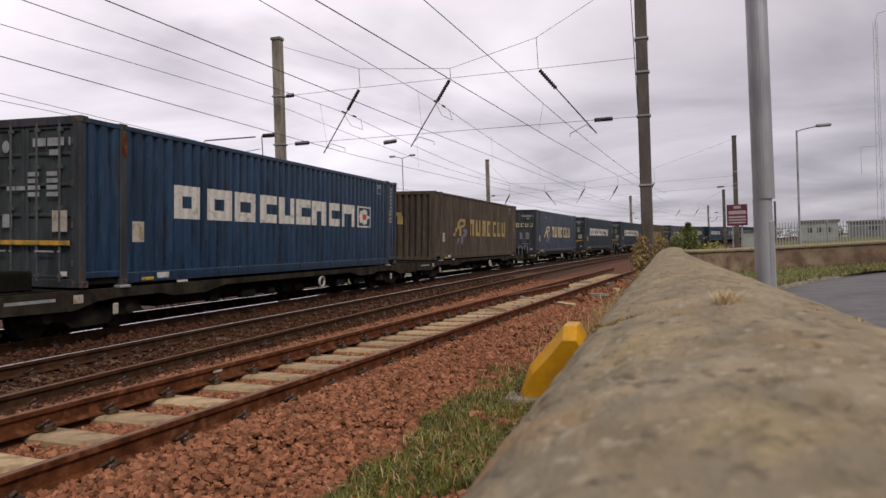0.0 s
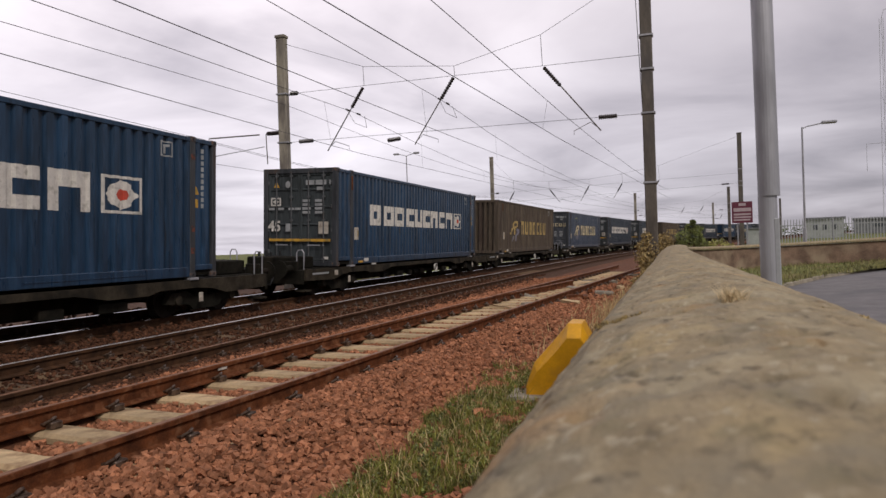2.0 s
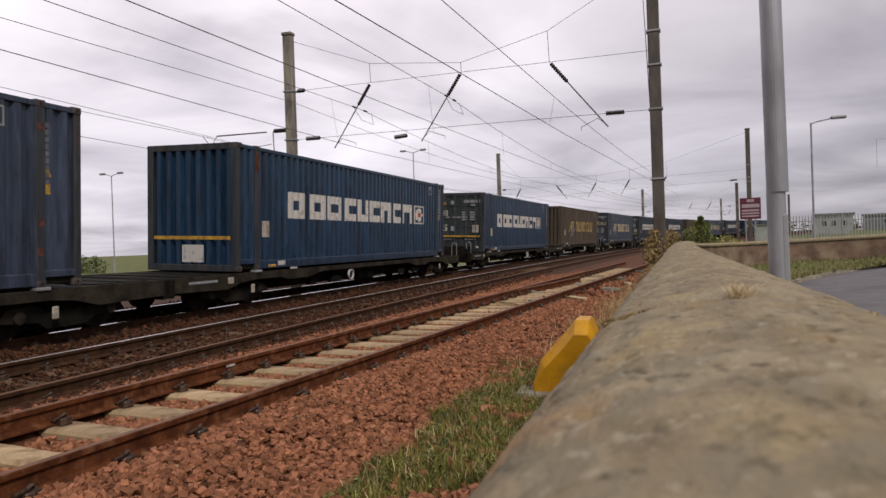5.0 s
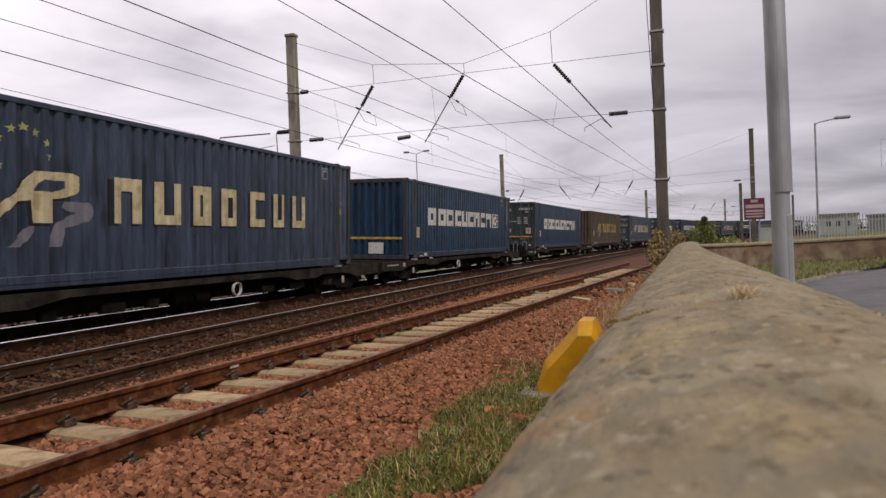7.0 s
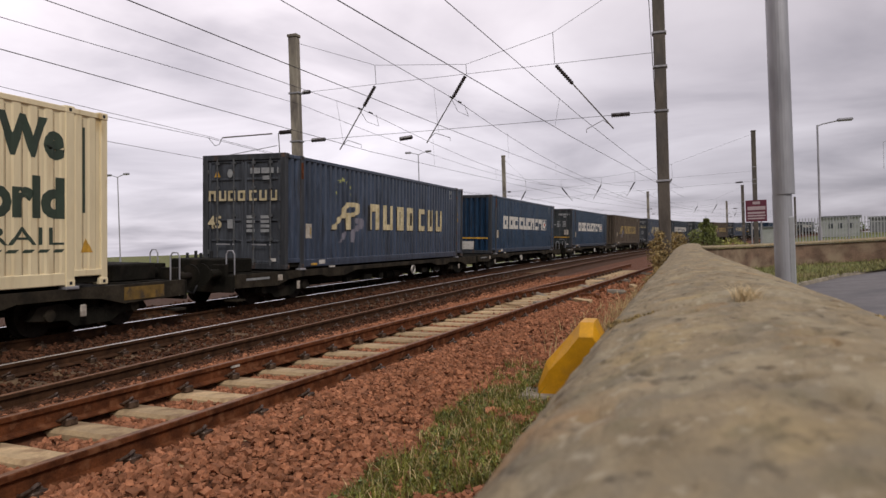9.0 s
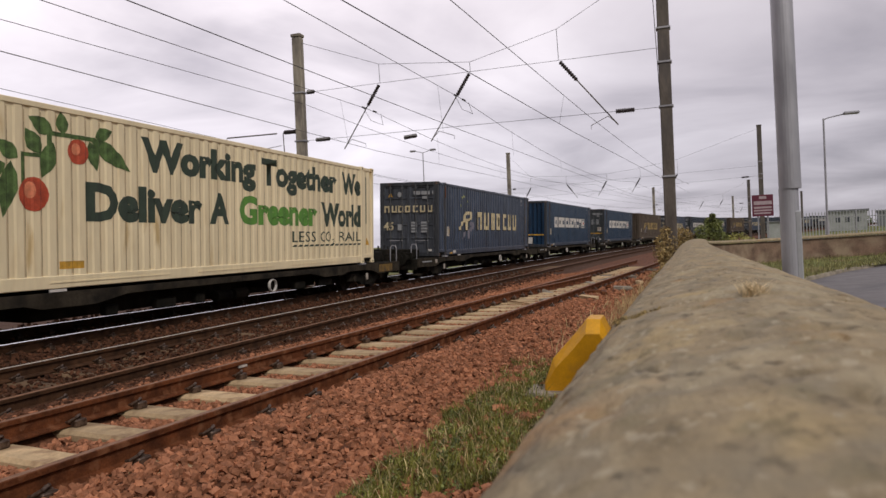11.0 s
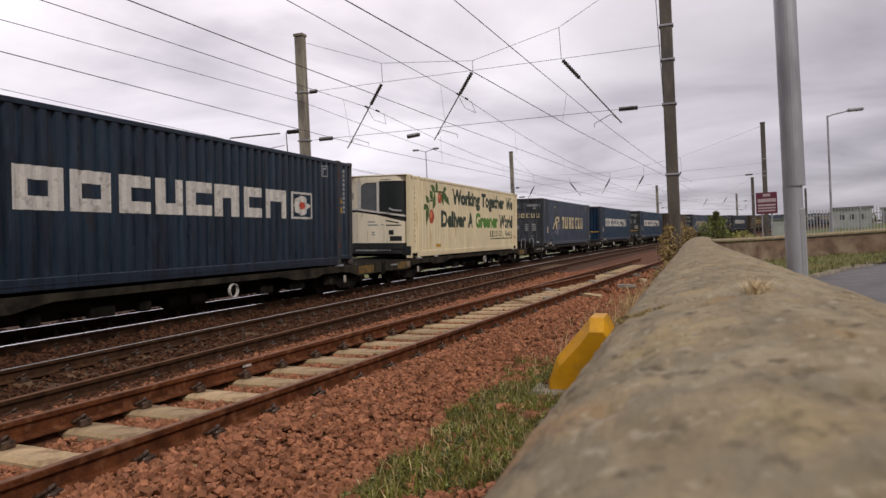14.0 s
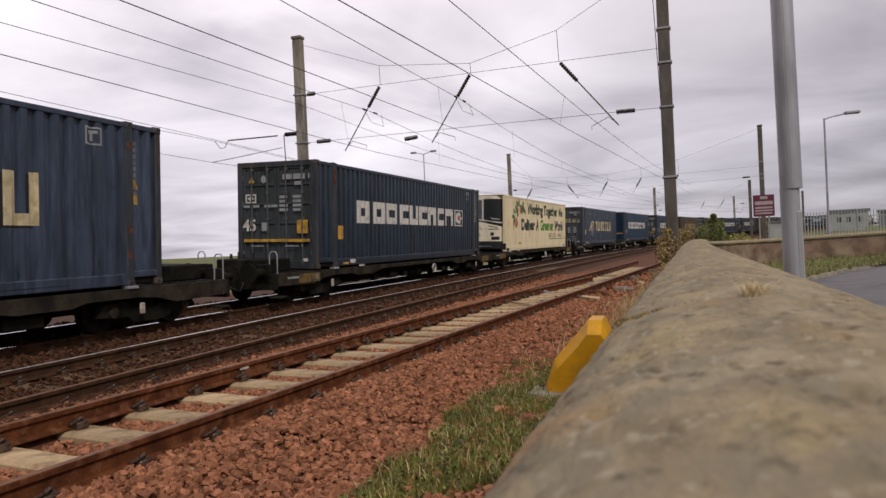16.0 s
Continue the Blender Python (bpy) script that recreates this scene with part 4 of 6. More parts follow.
def build_rubble():
    """Broken concrete and timber lying about the overgrown end of the siding."""
    rnd = random.Random(21)
    for i in range(26):
        s = rnd.uniform(15, 27)
        p, d = siding_line(s)
        l = rnd.choice((rnd.uniform(-0.6, 0.6), rnd.uniform(0.9, 1.5), rnd.uniform(-0.9, 0.9)))
        q = p + Vector((d.y, -d.x, 0)) * l
        bm = box(-rnd.uniform(0.1, 0.35), rnd.uniform(0.1, 0.35), -0.07, 0.07, -0.05, 0.05, 0.02)
        for v in bm.verts:
            v.co += Vector((rnd.uniform(-1, 1), rnd.uniform(-1, 1), rnd.uniform(-1, 1))) * 0.018
        ob = part("rubble_piece", bm, M[rnd.choice(("concrete", "kerb", "rust"))])
        ob.matrix_basis = Matrix.Translation(level((q.x, q.y, bed_z(q.x - q.y * q.y / 1177, q) + 0.04))) @ pose(0, 0, 0, rnd.uniform(-8, 8), rnd.uniform(-8, 8), rnd.uniform(0, 180))
        tagged(ob, "broken piece of concrete or rusty iron on ballast", "rubble", "rubble on the siding")
    tagged(part("marker_plate", box(-0.008, 0.008, -0.07, 0.07, -0.022, 0.022, 0.004), M["white_mark"]), "small white plate on the rail's web", "plate").matrix_basis = Matrix.Translation(level((-4.783, 6.75, 0.165))) @ pose(0, 0, 0, 0, 0, -6)
    blade = thing("switch_blade", "loose rusty rail lying skew across the siding", "rail")
    dirv = Vector((0.2, 1, 0)).normalized()
    part("rail", sweep(lambda s: (level(Vector((-4.1, 15.2, 0.19)) + dirv * s), dirv), 0.0, 0, 7.5, 2, 0.0), [M["rust"], M["worn_head"]], blade)


def build_plants():
    rnd = random.Random(11)
    spots, dry = [], []
    for _ in range(44000):
        x, y = rnd.uniform(-2.2, -0.16), rnd.uniform(1.4, 8.4)
        if x < -1.95 - 0.25 * noise.noise((y * 2, 0, 1)) or rnd.random() < (y - 6.6) * 0.35:
            continue
        if noise.noise((x * 1.5, y * 1.5, 4)) < -0.25 + rnd.uniform(-0.1, 0.1):
            continue
        if -1.3 < x < -0.42 and 6.32 < y < 7.0:
            continue
        z = bed_z(x, Vector((x, y, 0))) - 0.02
        (dry if rnd.random() < 0.1 else spots).append(tuple(level((x, y, z))))
    blades("grass", "rough green grass on the cess by the wall", spots, M["grass"], rnd, 0.085, 0.0042, lean=1.1)
    blades("dry_grass", "dry straw-coloured grass among the green", dry, M["straw"], rnd, 0.12, 0.004, lean=1.0)
    blades("tall_grass", "taller green stems standing out of the rough grass", rnd.sample(spots, 900), M["grass"], rnd, 0.2, 0.004, lean=0.7)
    # low leafy weeds between the blades
    low = [(x, y, z + rnd.uniform(0.01, 0.045), rnd.uniform(0.02, 0.06)) for x, y, z in rnd.sample(spots, 900)]
    for mat, n in ((M["leaf_mid"], 14000), (M["leaf"], 7000)):
        me = crown_mesh(rnd, low, n, 0.026)
        me.materials.append(mat)
        tagged(new("low_weeds", me), "low leafy green weeds among grass and stones", "weeds", kind="stuff")
    # weeds further along the wall's foot
    spots = []
    for _ in range(9000):
        y = rnd.uniform(8, 30)
        spots.append((0.001 * y * y - 0.2 - abs(rnd.gauss(0, 0.55)), y, -0.15))
    blades("weeds", "thin dry weeds along the foot of the wall", spots, M["straw"], rnd, 0.24, 0.006, lean=0.8)
    # grass on the verge
    spots = []
    for _ in range(12000):
        x, y, z = verge_point(rnd.random() ** 1.3, rnd.uniform(0.2, 0.95))
        spots.append((x, y, z - 0.02))
    blades("verge_grass", "short rough grass on the verge", spots, M["verge_grass"], rnd, 0.17, 0.012, lean=0.8)
    # tuft of dry grass growing in the coping
    spots = [(0.133 + rnd.gauss(0, 0.011), 1.38 + rnd.gauss(0, 0.016), 1.178) for _ in range(200)]
    blades("grass_tuft", "small dry grass tuft on the coping", spots, M["straw_pale"], rnd, 0.033, 0.0011, kind="stuff", lean=1.6)
    moss = [(x, 1.37 + 0.05 * noise.noise((x * 5, 0.3, 2)) + rnd.gauss(0, 0.006), 1.172 - 0.6 * max(0, x - 0.14) ** 2 - 0.6 * max(0, 0.14 - x) ** 2, 0.007) for x in [rnd.uniform(-0.12, 0.36) for _ in range(160)]]
    me = crown_mesh(rnd, moss, 2600, 0.006)
    me.materials.append(M["leaf_dry"])
    tagged(new("joint_moss", me), "brown moss and debris in the coping's joint", "moss", kind="stuff")
    shrub("shrub", "yellowing straggly shrub at the mast's foot", -0.05, 21.0, -0.15, [(-0.15, 0, 0.9, 0.28), (0.05, 0.2, 1.2, 0.25), (-0.3, -0.2, 1.3, 0.2), (-0.2, 0.1, 1.55, 0.16), (0.1, -0.3, 0.7, 0.3), (-0.05, 0, 0.4, 0.35)], 1700, 0.06, M["leaf_dry"], 2)
    shrub("shrub", "brown dry shrub against the wall", -0.2, 17.5, -0.15, [(0, 0, 0.6, 0.2), (-0.05, 0.5, 0.9, 0.18), (-0.2, -0.4, 0.4, 0.22), (0.0, 1.0, 1.0, 0.17)], 1300, 0.06, M["leaf_dry"], 3)
    shrub("shrub", "brown dry shrub against the wall", 0.1, 26.5, -0.15, [(0, 0, 1.0, 0.5), (0.2, 0.5, 1.3, 0.4), (-0.4, -0.4, 0.8, 0.5)], 1800, 0.09, M["leaf_dry"], 4)
    shrub("shrub", "dense dark green bush beside the railway", 1.75, 39.5, -0.2, [(0, 0, 1.2, 0.55), (0.3, 0.1, 1.6, 0.45), (-0.35, 0, 1.6, 0.4), (0.4, 0, 1.95, 0.32), (0.05, 0.1, 2.1, 0.28), (0.6, 0, 1.2, 0.42), (-0.45, 0, 1.0, 0.4), (0.2, 0.0, 2.4, 0.13)], 4600, 0.09, M["leaf_mid"], 5)
    shrub("shrub", "low green bush beside the railway", 3.6, 44.0, -0.2, [(0, 0, 0.9, 0.6), (0.6, 0.1, 0.7, 0.5), (-0.6, 0, 0.8, 0.5)], 1800, 0.1, M["leaf_pale"], 6)


build_ground()
build_ballast()
build_tracks()
build_wall()
build_road()
build_overhead()
build_lamps()
build_roadside()
build_distance()
build_yellow()
build_plants()
build_stones()
build_rubble()


# ---- the goods train: x across (0 on the side nearest the wall, negative inwards), y along, z up
LENGTH, WIDE, HIGH = 13.716, 2.5, 2.896
PITCH = 0.278


def ribs(x):
    """Depth of the corrugation at x: 0 on the outer flats, inwards on the inner ones."""
    f = (x % PITCH) / PITCH
    if f < 0.4:
        return 0.0
    if f < 0.52:
        return 0.058 * (f - 0.4) / 0.12
    if f < 0.88:
        return 0.058
    return 0.058 * (1 - f) / 0.12


def rib_breaks(x0, x1):
    out = [x0]
    i = math.floor(x0 / PITCH) - 1
    while i * PITCH < x1:
        for f in (0, 0.4, 0.52, 0.88):
            x = (i + f) * PITCH
            if x0 + 1e-4 < x < x1 - 1e-4:
                out.append(x)
        i += 1
    return out + [x1]


def ribbed_panel(a0, a1, z0, z1, place, deep=1.0):
    """A corrugated sheet; place(a, depth, z) gives the point."""
    bm = bmesh.new()
    xs = rib_breaks(a0, a1)
    lo = [bm.verts.new(place(x, ribs(x) * deep, z0)) for x in xs]
    hi = [bm.verts.new(place(x, ribs(x) * deep, z1)) for x in xs]
    for i in range(len(xs) - 1):
        bm.faces.new((lo[i], lo[i + 1], hi[i + 1], hi[i]))
    return bm


def near_side(y, d, z):
    return Vector((-d - 0.012, y, z))


def flat_rects(rects):
    """Flat rectangles (a0, a1, z0, z1), joined where they touch."""
    bm = bmesh.new()
    for a0, a1, z0, z1 in rects:
        bm.faces.new([bm.verts.new((a, z, 0)) for a, z in ((a0, z0), (a1, z0), (a1, z1), (a0, z1))])
    bmesh.ops.remove_doubles(bm, verts=bm.verts, dist=1e-4)
    return bm


def flat_blob(pts):
    bm = bmesh.new()
    bm.faces.new([bm.verts.new((a, z, 0)) for a, z in pts])
    return bm


def drape(bm, out=0.004, shallow=1.0):
    """Lays a flat shape (a along, z up) on the ribbed near side."""
    ys = [v.co.x for v in bm.verts]
    for y in rib_breaks(min(ys), max(ys))[1:-1]:
        bmesh.ops.bisect_plane(bm, geom=bm.verts[:] + bm.edges[:] + bm.faces[:], plane_co=(y, 0, 0), plane_no=(1, 0, 0))
    for v in bm.verts:
        a, z = v.co.x, v.co.y
        v.co = near_side(a, ribs(a) * shallow - out, z)
    return bm


def on_end(bm, y=-0.024):
    """Stands a flat shape (a across, z up) on the rear end."""
    for v in bm.verts:
        v.co = Vector((v.co.x, y, v.co.y))
    return bm


def ring_rects(y0, y1, z0, z1, t):
    return [(y0, y0 + t, z0, z1), (y1 - t, y1, z0, z1), (y0 + t, y1 - t, z0, z0 + t * 0.85), (y0 + t, y1 - t, z1 - t * 0.85, z1)]


def text_flat(body, a0, a1, z0, z1, weight=0.02):
    """Flat letters fitted into a box; z1 is the height of a capital."""
    cu = bpy.data.curves.new("letters", "FONT")
    cu.body, cu.size, cu.offset, cu.resolution_u = body, 1.0, weight, 3
    ob = bpy.data.objects.new("letters", cu)
    scene.collection.objects.link(ob)
    bpy.context.view_layer.update()
    me = ob.to_mesh()
    bm = bmesh.new()
    bm.from_mesh(me)
    ob.to_mesh_clear()
    bpy.data.objects.remove(ob)
    bpy.data.curves.remove(cu)
    xs = [v.co.x for v in bm.verts]
    lo, hi = min(xs), max(xs)
    cap = 0.69
    for v in bm.verts:
        v.co = Vector((a0 + (v.co.x - lo) / (hi - lo) * (a1 - a0), z0 + v.co.y / cap * (z1 - z0), 0))
    return bm


def bars(a0, a1, z0, z1, rows, rnd, fill=0.62):
    """Rows of short plain bars for writing too small to read."""
    out = []
    h = (z1 - z0) / rows
    for i in range(rows):
        end = a0 + (a1 - a0) * rnd.uniform(0.65, 1.0)
        out.append((a0, end, z0 + h * i, z0 + h * (i + fill)))
    return out


M["casting"] = material("casting_dark", (0.05, 0.05, 0.055), 0.7, vary=0.3, scale=8, stain=(0.14, 0.08, 0.05), stain_amount=0.3, stain_scale=8)
M["plate"] = material("pale_data_plate", (0.5, 0.45, 0.38), 0.7, vary=0.12, scale=8, stain=(0.3, 0.25, 0.2), stain_amount=0.3, stain_scale=7)
M["faint"] = material("faint_grey_marking", (0.32, 0.33, 0.335), 0.7, vary=0.15, scale=8)
M["post"] = paint("container_post_grime", (0.04, 0.044, 0.05), 0.6, stain=(0.075, 0.045, 0.03), amount=0.15)
M["bar"] = material("dull_locking_bar", (0.085, 0.09, 0.095), 0.6, vary=0.2, scale=6, stain=(0.07, 0.05, 0.04), stain_amount=0.1, stain_scale=8)
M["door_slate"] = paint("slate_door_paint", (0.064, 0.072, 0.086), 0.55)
BRACKET = mesh_of("bracket", box(-0.05, 0.05, -0.014, 0.04, -0.035, 0.035, 0.006), M["bar"])


def container(label, mat, doors=True, reefer=False, tail=0.0):
    """A 45-foot pallet-wide container with posts at its 40-foot points."""
    c = thing("shipping_container", label, "shipping container", group="containers on the train")
    W, L, H, T = WIDE, LENGTH, HIGH, -tail
    deep = 0.3 if reefer else 1.0
    post = mat if reefer else M["post"] if mat is not M["brown"] else mat
    part("side_panel", ribbed_panel(0.86, L - 0.86, 0.22, H - 0.1, near_side, deep), mat, c)
    part("side_panel", ribbed_panel(T + 0.12, L - 0.12, 0.22, H - 0.1, lambda y, d, z: Vector((-W + 0.012 + d, y, z))), mat, c)
    for a, b in ((T + 0.12, 0.69), (L - 0.69, L - 0.12)):
        part("side_panel", ribbed_panel(a, b, 0.22, H - 0.1, near_side, deep), mat, c)
    for x in (-0.1, -W):
        part("top_rail", box(x, x + 0.1, T + 0.1, L - 0.1, H - 0.11, H - 0.02, 0.01), mat, c)
    part("bottom_rail", box(-0.1, -0.002, 0.86, L - 0.86, 0.03, 0.23, 0.012), mat, c)
    part("bottom_rail", box(-W, -W + 0.1, T + 0.1, L - 0.1, 0.03, 0.23, 0.012), mat, c)
    for a, b in ((T + 0.12, 0.69), (L - 0.69, L - 0.12)):
        part("bottom_rail", box(-0.1, -0.002, a, b, 0.16, 0.27, 0.01), mat, c)
    for i in range(3):
        a = 2.2 + i * 3.4
        part("rail_rib", box(-0.06, 0.008, a, a + 2.6, 0.115, 0.135), mat, c)
    part("roof", box(-W + 0.06, -0.06, T + 0.06, L - 0.06, H - 0.06, H - 0.03), mat, c)
    part("floor", box(-W + 0.05, -0.05, T + 0.1, L - 0.1, 0.05, 0.16), M["wagon"], c)
    for y in (T, L - 0.14):
        for x in (-0.16, -W):
            back = 0.32 if reefer and x < -1 and y < 1 else 0.0
            part("corner_post", box(x, x + 0.16, y + back, y + back + 0.14, 0.0, H, 0.012), post, c)
    for y in (0.69, L - 0.86):
        part("corner_post", box(-0.16, 0.006, y, y + 0.17, 0.0, H - 0.02, 0.012), post, c)
    cm = M["casting"] if not reefer else mat
    for y in (T - 0.003, 0.685, L - 0.865, L - 0.18):
        for z in (0.0, H - 0.118):
            cast = part("corner_casting", box(-0.165, 0.012, y, y + 0.183, z, z + 0.12, 0.015), cm, c)
            part("hole", box(0.004, 0.0135, y + 0.06, y + 0.12, z + 0.03, z + 0.09, 0.004), M["black"], cast)
    part("end_panel", ribbed_panel(-W + 0.16, -0.16, 0.02, H - 0.05, lambda x, d, z: Vector((x, L - 0.01 - d, z))), mat, c)
    if reefer:
        return c
    part("end_sill", box(-W + 0.16, -0.16, T, T + 0.12, 0.0, 0.15, 0.01), post, c)
    part("end_header", box(-W + 0.16, -0.16, T, T + 0.12, H - 0.15, H, 0.01), post, c)
    if doors:
        leaf_mat = mat if mat is M["brown"] else M["door_slate"] if mat is M["slate"] else M["door_grey"]
        for x0, x1 in ((-W + 0.17, -W / 2 - 0.01), (-W / 2 + 0.01, -0.17)):
            # a leaf with raised stiles and rails round five shallow panels
            door = part("door", box(x0, x1, T + 0.06, T + 0.1, 0.15, H - 0.15, 0.004), leaf_mat, c)
            for a0, a1 in ((x0, x0 + 0.07), (x1 - 0.07, x1)):
                part("door_stile", box(a0, a1, T + 0.03, T + 0.062, 0.15, H - 0.15, 0.006), leaf_mat, door)
            for z in (0.15, 0.68, 1.2, 1.72, 2.24, H - 0.21):
                part("door_rail", box(x0 + 0.07, x1 - 0.07, T + 0.03, T + 0.062, z, z + 0.06, 0.012), leaf_mat, door)
            part("gasket", box(x0 - 0.012, x1 + 0.012, T + 0.07, T + 0.085, 0.14, H - 0.14), M["black"], door)
            for f in (0.28, 0.75):
                x = x0 + (x1 - x0) * f
                part("locking_bar", rod((x, T - 0.002, 0.1), (x, T - 0.002, H - 0.1), 0.021), M["bar"], door, "grey locking bar")
                for z in (0.2, 0.75, 1.35, 2.05, H - 0.22):
                    b = new("bracket", BRACKET)
                    b.parent, b.matrix_basis = door, pose(x, T, z)
                part("handle", box(x - 0.02, x + 0.4 if f < 0.5 else x + 0.02, T - 0.03, T - 0.012, 0.6, 0.63), M["galv"], door)
            for z in (0.35, 1.0, 1.7, 2.4):
                xh = x0 - 0.03 if x0 < -W / 2 - 0.5 else x1 - 0.03
                part("hinge", box(xh, xh + 0.06, T + 0.005, T + 0.04, z, z + 0.12, 0.01), M["bar"], door)
    else:
        part("end_panel", ribbed_panel(-W + 0.16, -0.16, 0.15, H - 0.15, lambda x, d, z: Vector((x, d * 1.6 + 0.01, z))), mat, c)
    return c


def side_marks(c, rnd, plate="plate", serial=True):
    pl = part("data_plate", drape(flat_rects([(1.05, 1.35, 0.78, 1.16)])), M[plate], c, "pale data plate")
    part("plate_text", drape(flat_rects([(1.16, 1.24, 0.88, 1.06)]), 0.007), M["ochre_mark"], pl)
    part("ground_label", drape(flat_rects([(1.62, 1.95, 0.09, 0.2)]), 0.014, 0.0), M["white_mark"], c)
    part("lifting_mark", box(-0.05, 0.012, 1.2, 1.55, 0.04, 0.14, 0.03), M["yellow_mark"], c, "yellow lifting mark")
    part("size_mark", drape(flat_rects(ring_rects(12.0, 12.34, 2.4, 2.7, 0.035) + [(12.08, 12.26, 2.59, 2.64), (12.14, 12.2, 2.46, 2.59)])), M["faint"], c)
    for y, z0, z1, n in ((13.0, 2.25, 2.7, 4), (13.0, 1.98, 2.14, 1), (13.28, 1.45, 2.72, 10)) if serial else ((13.05, 1.6, 2.6, 9),):
        h = (z1 - z0) / n
        part("serial_mark", drape(flat_rects([(y, y + 0.05, z0 + h * i, z0 + h * (i + 0.7)) for i in range(n)])), M["faint" if serial else "faded"], c)
    part("warning_mark", drape(flat_blob([(12.95, 1.72), (13.15, 1.72), (13.05, 1.9)])), M["yellow_mark"], c)
    part("warning_mark", drape(flat_rects([(12.98, 13.12, 1.45, 1.62)])), M["yellow_mark"], c)
    for z in (0.5, 0.95, 2.42):
        part("worn_patch", box(-0.02, 0.0085, 12.88, 13.0, z, z + 0.12), M["red_worn"], c, "scuffed red patch")
    part("worn_patch", box(-0.02, 0.0085, 0.72, 0.83, 2.3, 2.72), M["rust"], c, "rusty scrape")


def door_marks(c, rnd, emblem, stripe=False, y=-0.004):
    low = 0.0 if emblem == "white_mark" else -0.62

    def put(name, bm, mat, label=""):
        part(name, on_end(bm, y), mat, c, label)

    put("warning_mark", flat_blob([(-2.13, 2.33), (-1.93, 2.33), (-2.03, 2.52)]), M["yellow_mark"])
    put("round_mark", flat_blob([(-1.64 + 0.085 * math.cos(i * 0.5236), 2.42 + 0.11 * math.sin(i * 0.5236)) for i in range(12)]), M["faint"])
    for a0, a1, z0, z1 in ((-1.03, -0.74, 2.4, 2.54), (-0.7, -0.34, 2.4, 2.54), (-0.24, -0.2, 2.4, 2.54), (-0.66, -0.42, 2.24, 2.34)):
        put("serial_bar", flat_rects([(a0, a1, z0, z1)]), M["faint"])
    for a0, a1 in ((-1.14, -0.86), (-0.72, -0.43)):
        for k in range(4):
            z = 1.55 + low + k * 0.115
            put("data_text", flat_rects([(a0, a1 - rnd.uniform(0.0, 0.06), z, z + 0.075)]), M["faint"])
    put("size_number", text_flat("45", -2.33, -1.9, 1.03, 1.33, 0.03), M[emblem])
    put("data_plate", flat_rects([(-1.72, -1.5, 1.02, 1.25)]), M["faint"])
    if not low:
        put("data_plate", flat_rects([(-0.6, -0.27, 0.95, 1.31)]), M["plate" if stripe == "plain" else "yellow_mark"])
    put("door_label", flat_rects([(-0.42, -0.27, 0.2, 0.28)]), M["white_mark"])
    if stripe:
        part("stripe", box(-WIDE + 0.22, -0.2, y - 0.026, y - 0.012, 0.72, 0.8, 0.004), M["yellow_mark"], c, "yellow reflective stripe")


def block_shape(a0, a1, z0, z1, t, kind):
    """A stout plain block with a square hole (o), or a notch from the side (r), the top (u) or the foot (d); t: width of its rim."""
    h = t * 0.85
    if kind == "o":
        return flat_rects(ring_rects(a0, a1, z0, z1, t))
    if kind == "r":
        return flat_rects([(a0, a0 + t, z0, z1), (a0 + t, a1, z0, z0 + h), (a0 + t, a1, z1 - h, z1)])
    if kind == "u":
        return flat_rects([(a0, a0 + t, z0, z1), (a1 - t * 0.8, a1, z0, z1), (a0 + t, a1 - t * 0.8, z0, z0 + h)])
    return flat_rects([(a0, a0 + t, z0, z1), (a1 - t * 0.8, a1, z0, z1), (a0 + t, a1 - t * 0.8, z1 - h * 1.3, z1)])


def brand_wide(c, rnd, doors, plate="plate", tail=0.0):
    """Nine stout pale blocks and a square emblem."""
    for a, b, n in ((2.17, 2.95, "o"), (3.13, 4.01, "o"), (4.15, 4.98, "o"), (5.14, 5.85, "r"), (6.03, 6.69, "u"), (6.85, 7.55, "r"), (7.7, 8.45, "d"), (8.62, 9.36, "r"), (9.45, 10.29, "d")):
        part("emblem_block", drape(block_shape(a, b, 1.25, 1.92, 0.25, n)), M["white_mark"], c, "plain off-white emblem block")
    part("emblem_frame", drape(flat_rects(ring_rects(10.55, 11.5, 1.25, 1.92, 0.06))), M["white_mark"], c)
    part("emblem", drape(flat_blob([(10.62, 1.585), (10.82, 1.4), (11.02, 1.31), (11.24, 1.4), (11.43, 1.585), (11.24, 1.77), (11.02, 1.86), (10.82, 1.77)])), M["white_mark"], c)
    part("emblem_core", drape(flat_blob([(11.02 + 0.15 * math.cos(i * 0.7854), 1.585 + 0.11 * math.sin(i * 0.7854)) for i in range(8)]), 0.007), M["red_mark"], c)
    side_marks(c, rnd, plate)
    if doors:
        y = -tail - 0.004
        door_marks(c, rnd, "white_mark", "plain" if plate == "plate" else "bold", y)
        for a in (-2.3, -1.98, -1.62, -1.4):
            part("emblem_bar", on_end(flat_rects([(a, a + 0.2, 1.66, 1.73)]), y), M["faint"], c)
        part("emblem_badge", on_end(flat_rects(ring_rects(-2.23, -1.88, 1.78, 2.03, 0.05)), y), M["white_mark"], c)
        part("emblem_core", on_end(flat_blob([(-2.055 + 0.11 * math.cos(i * 1.5708), 1.905 + 0.075 * math.sin(i * 1.5708)) for i in range(4)]), y - 0.001), M["white_mark"], c)


def star(a, z, r):
    return flat_blob([(a + r * (1 if i % 2 else 0.45) * math.sin(i * math.pi / 5), z - r * (1 if i % 2 else 0.45) * math.cos(i * math.pi / 5)) for i in range(10)])


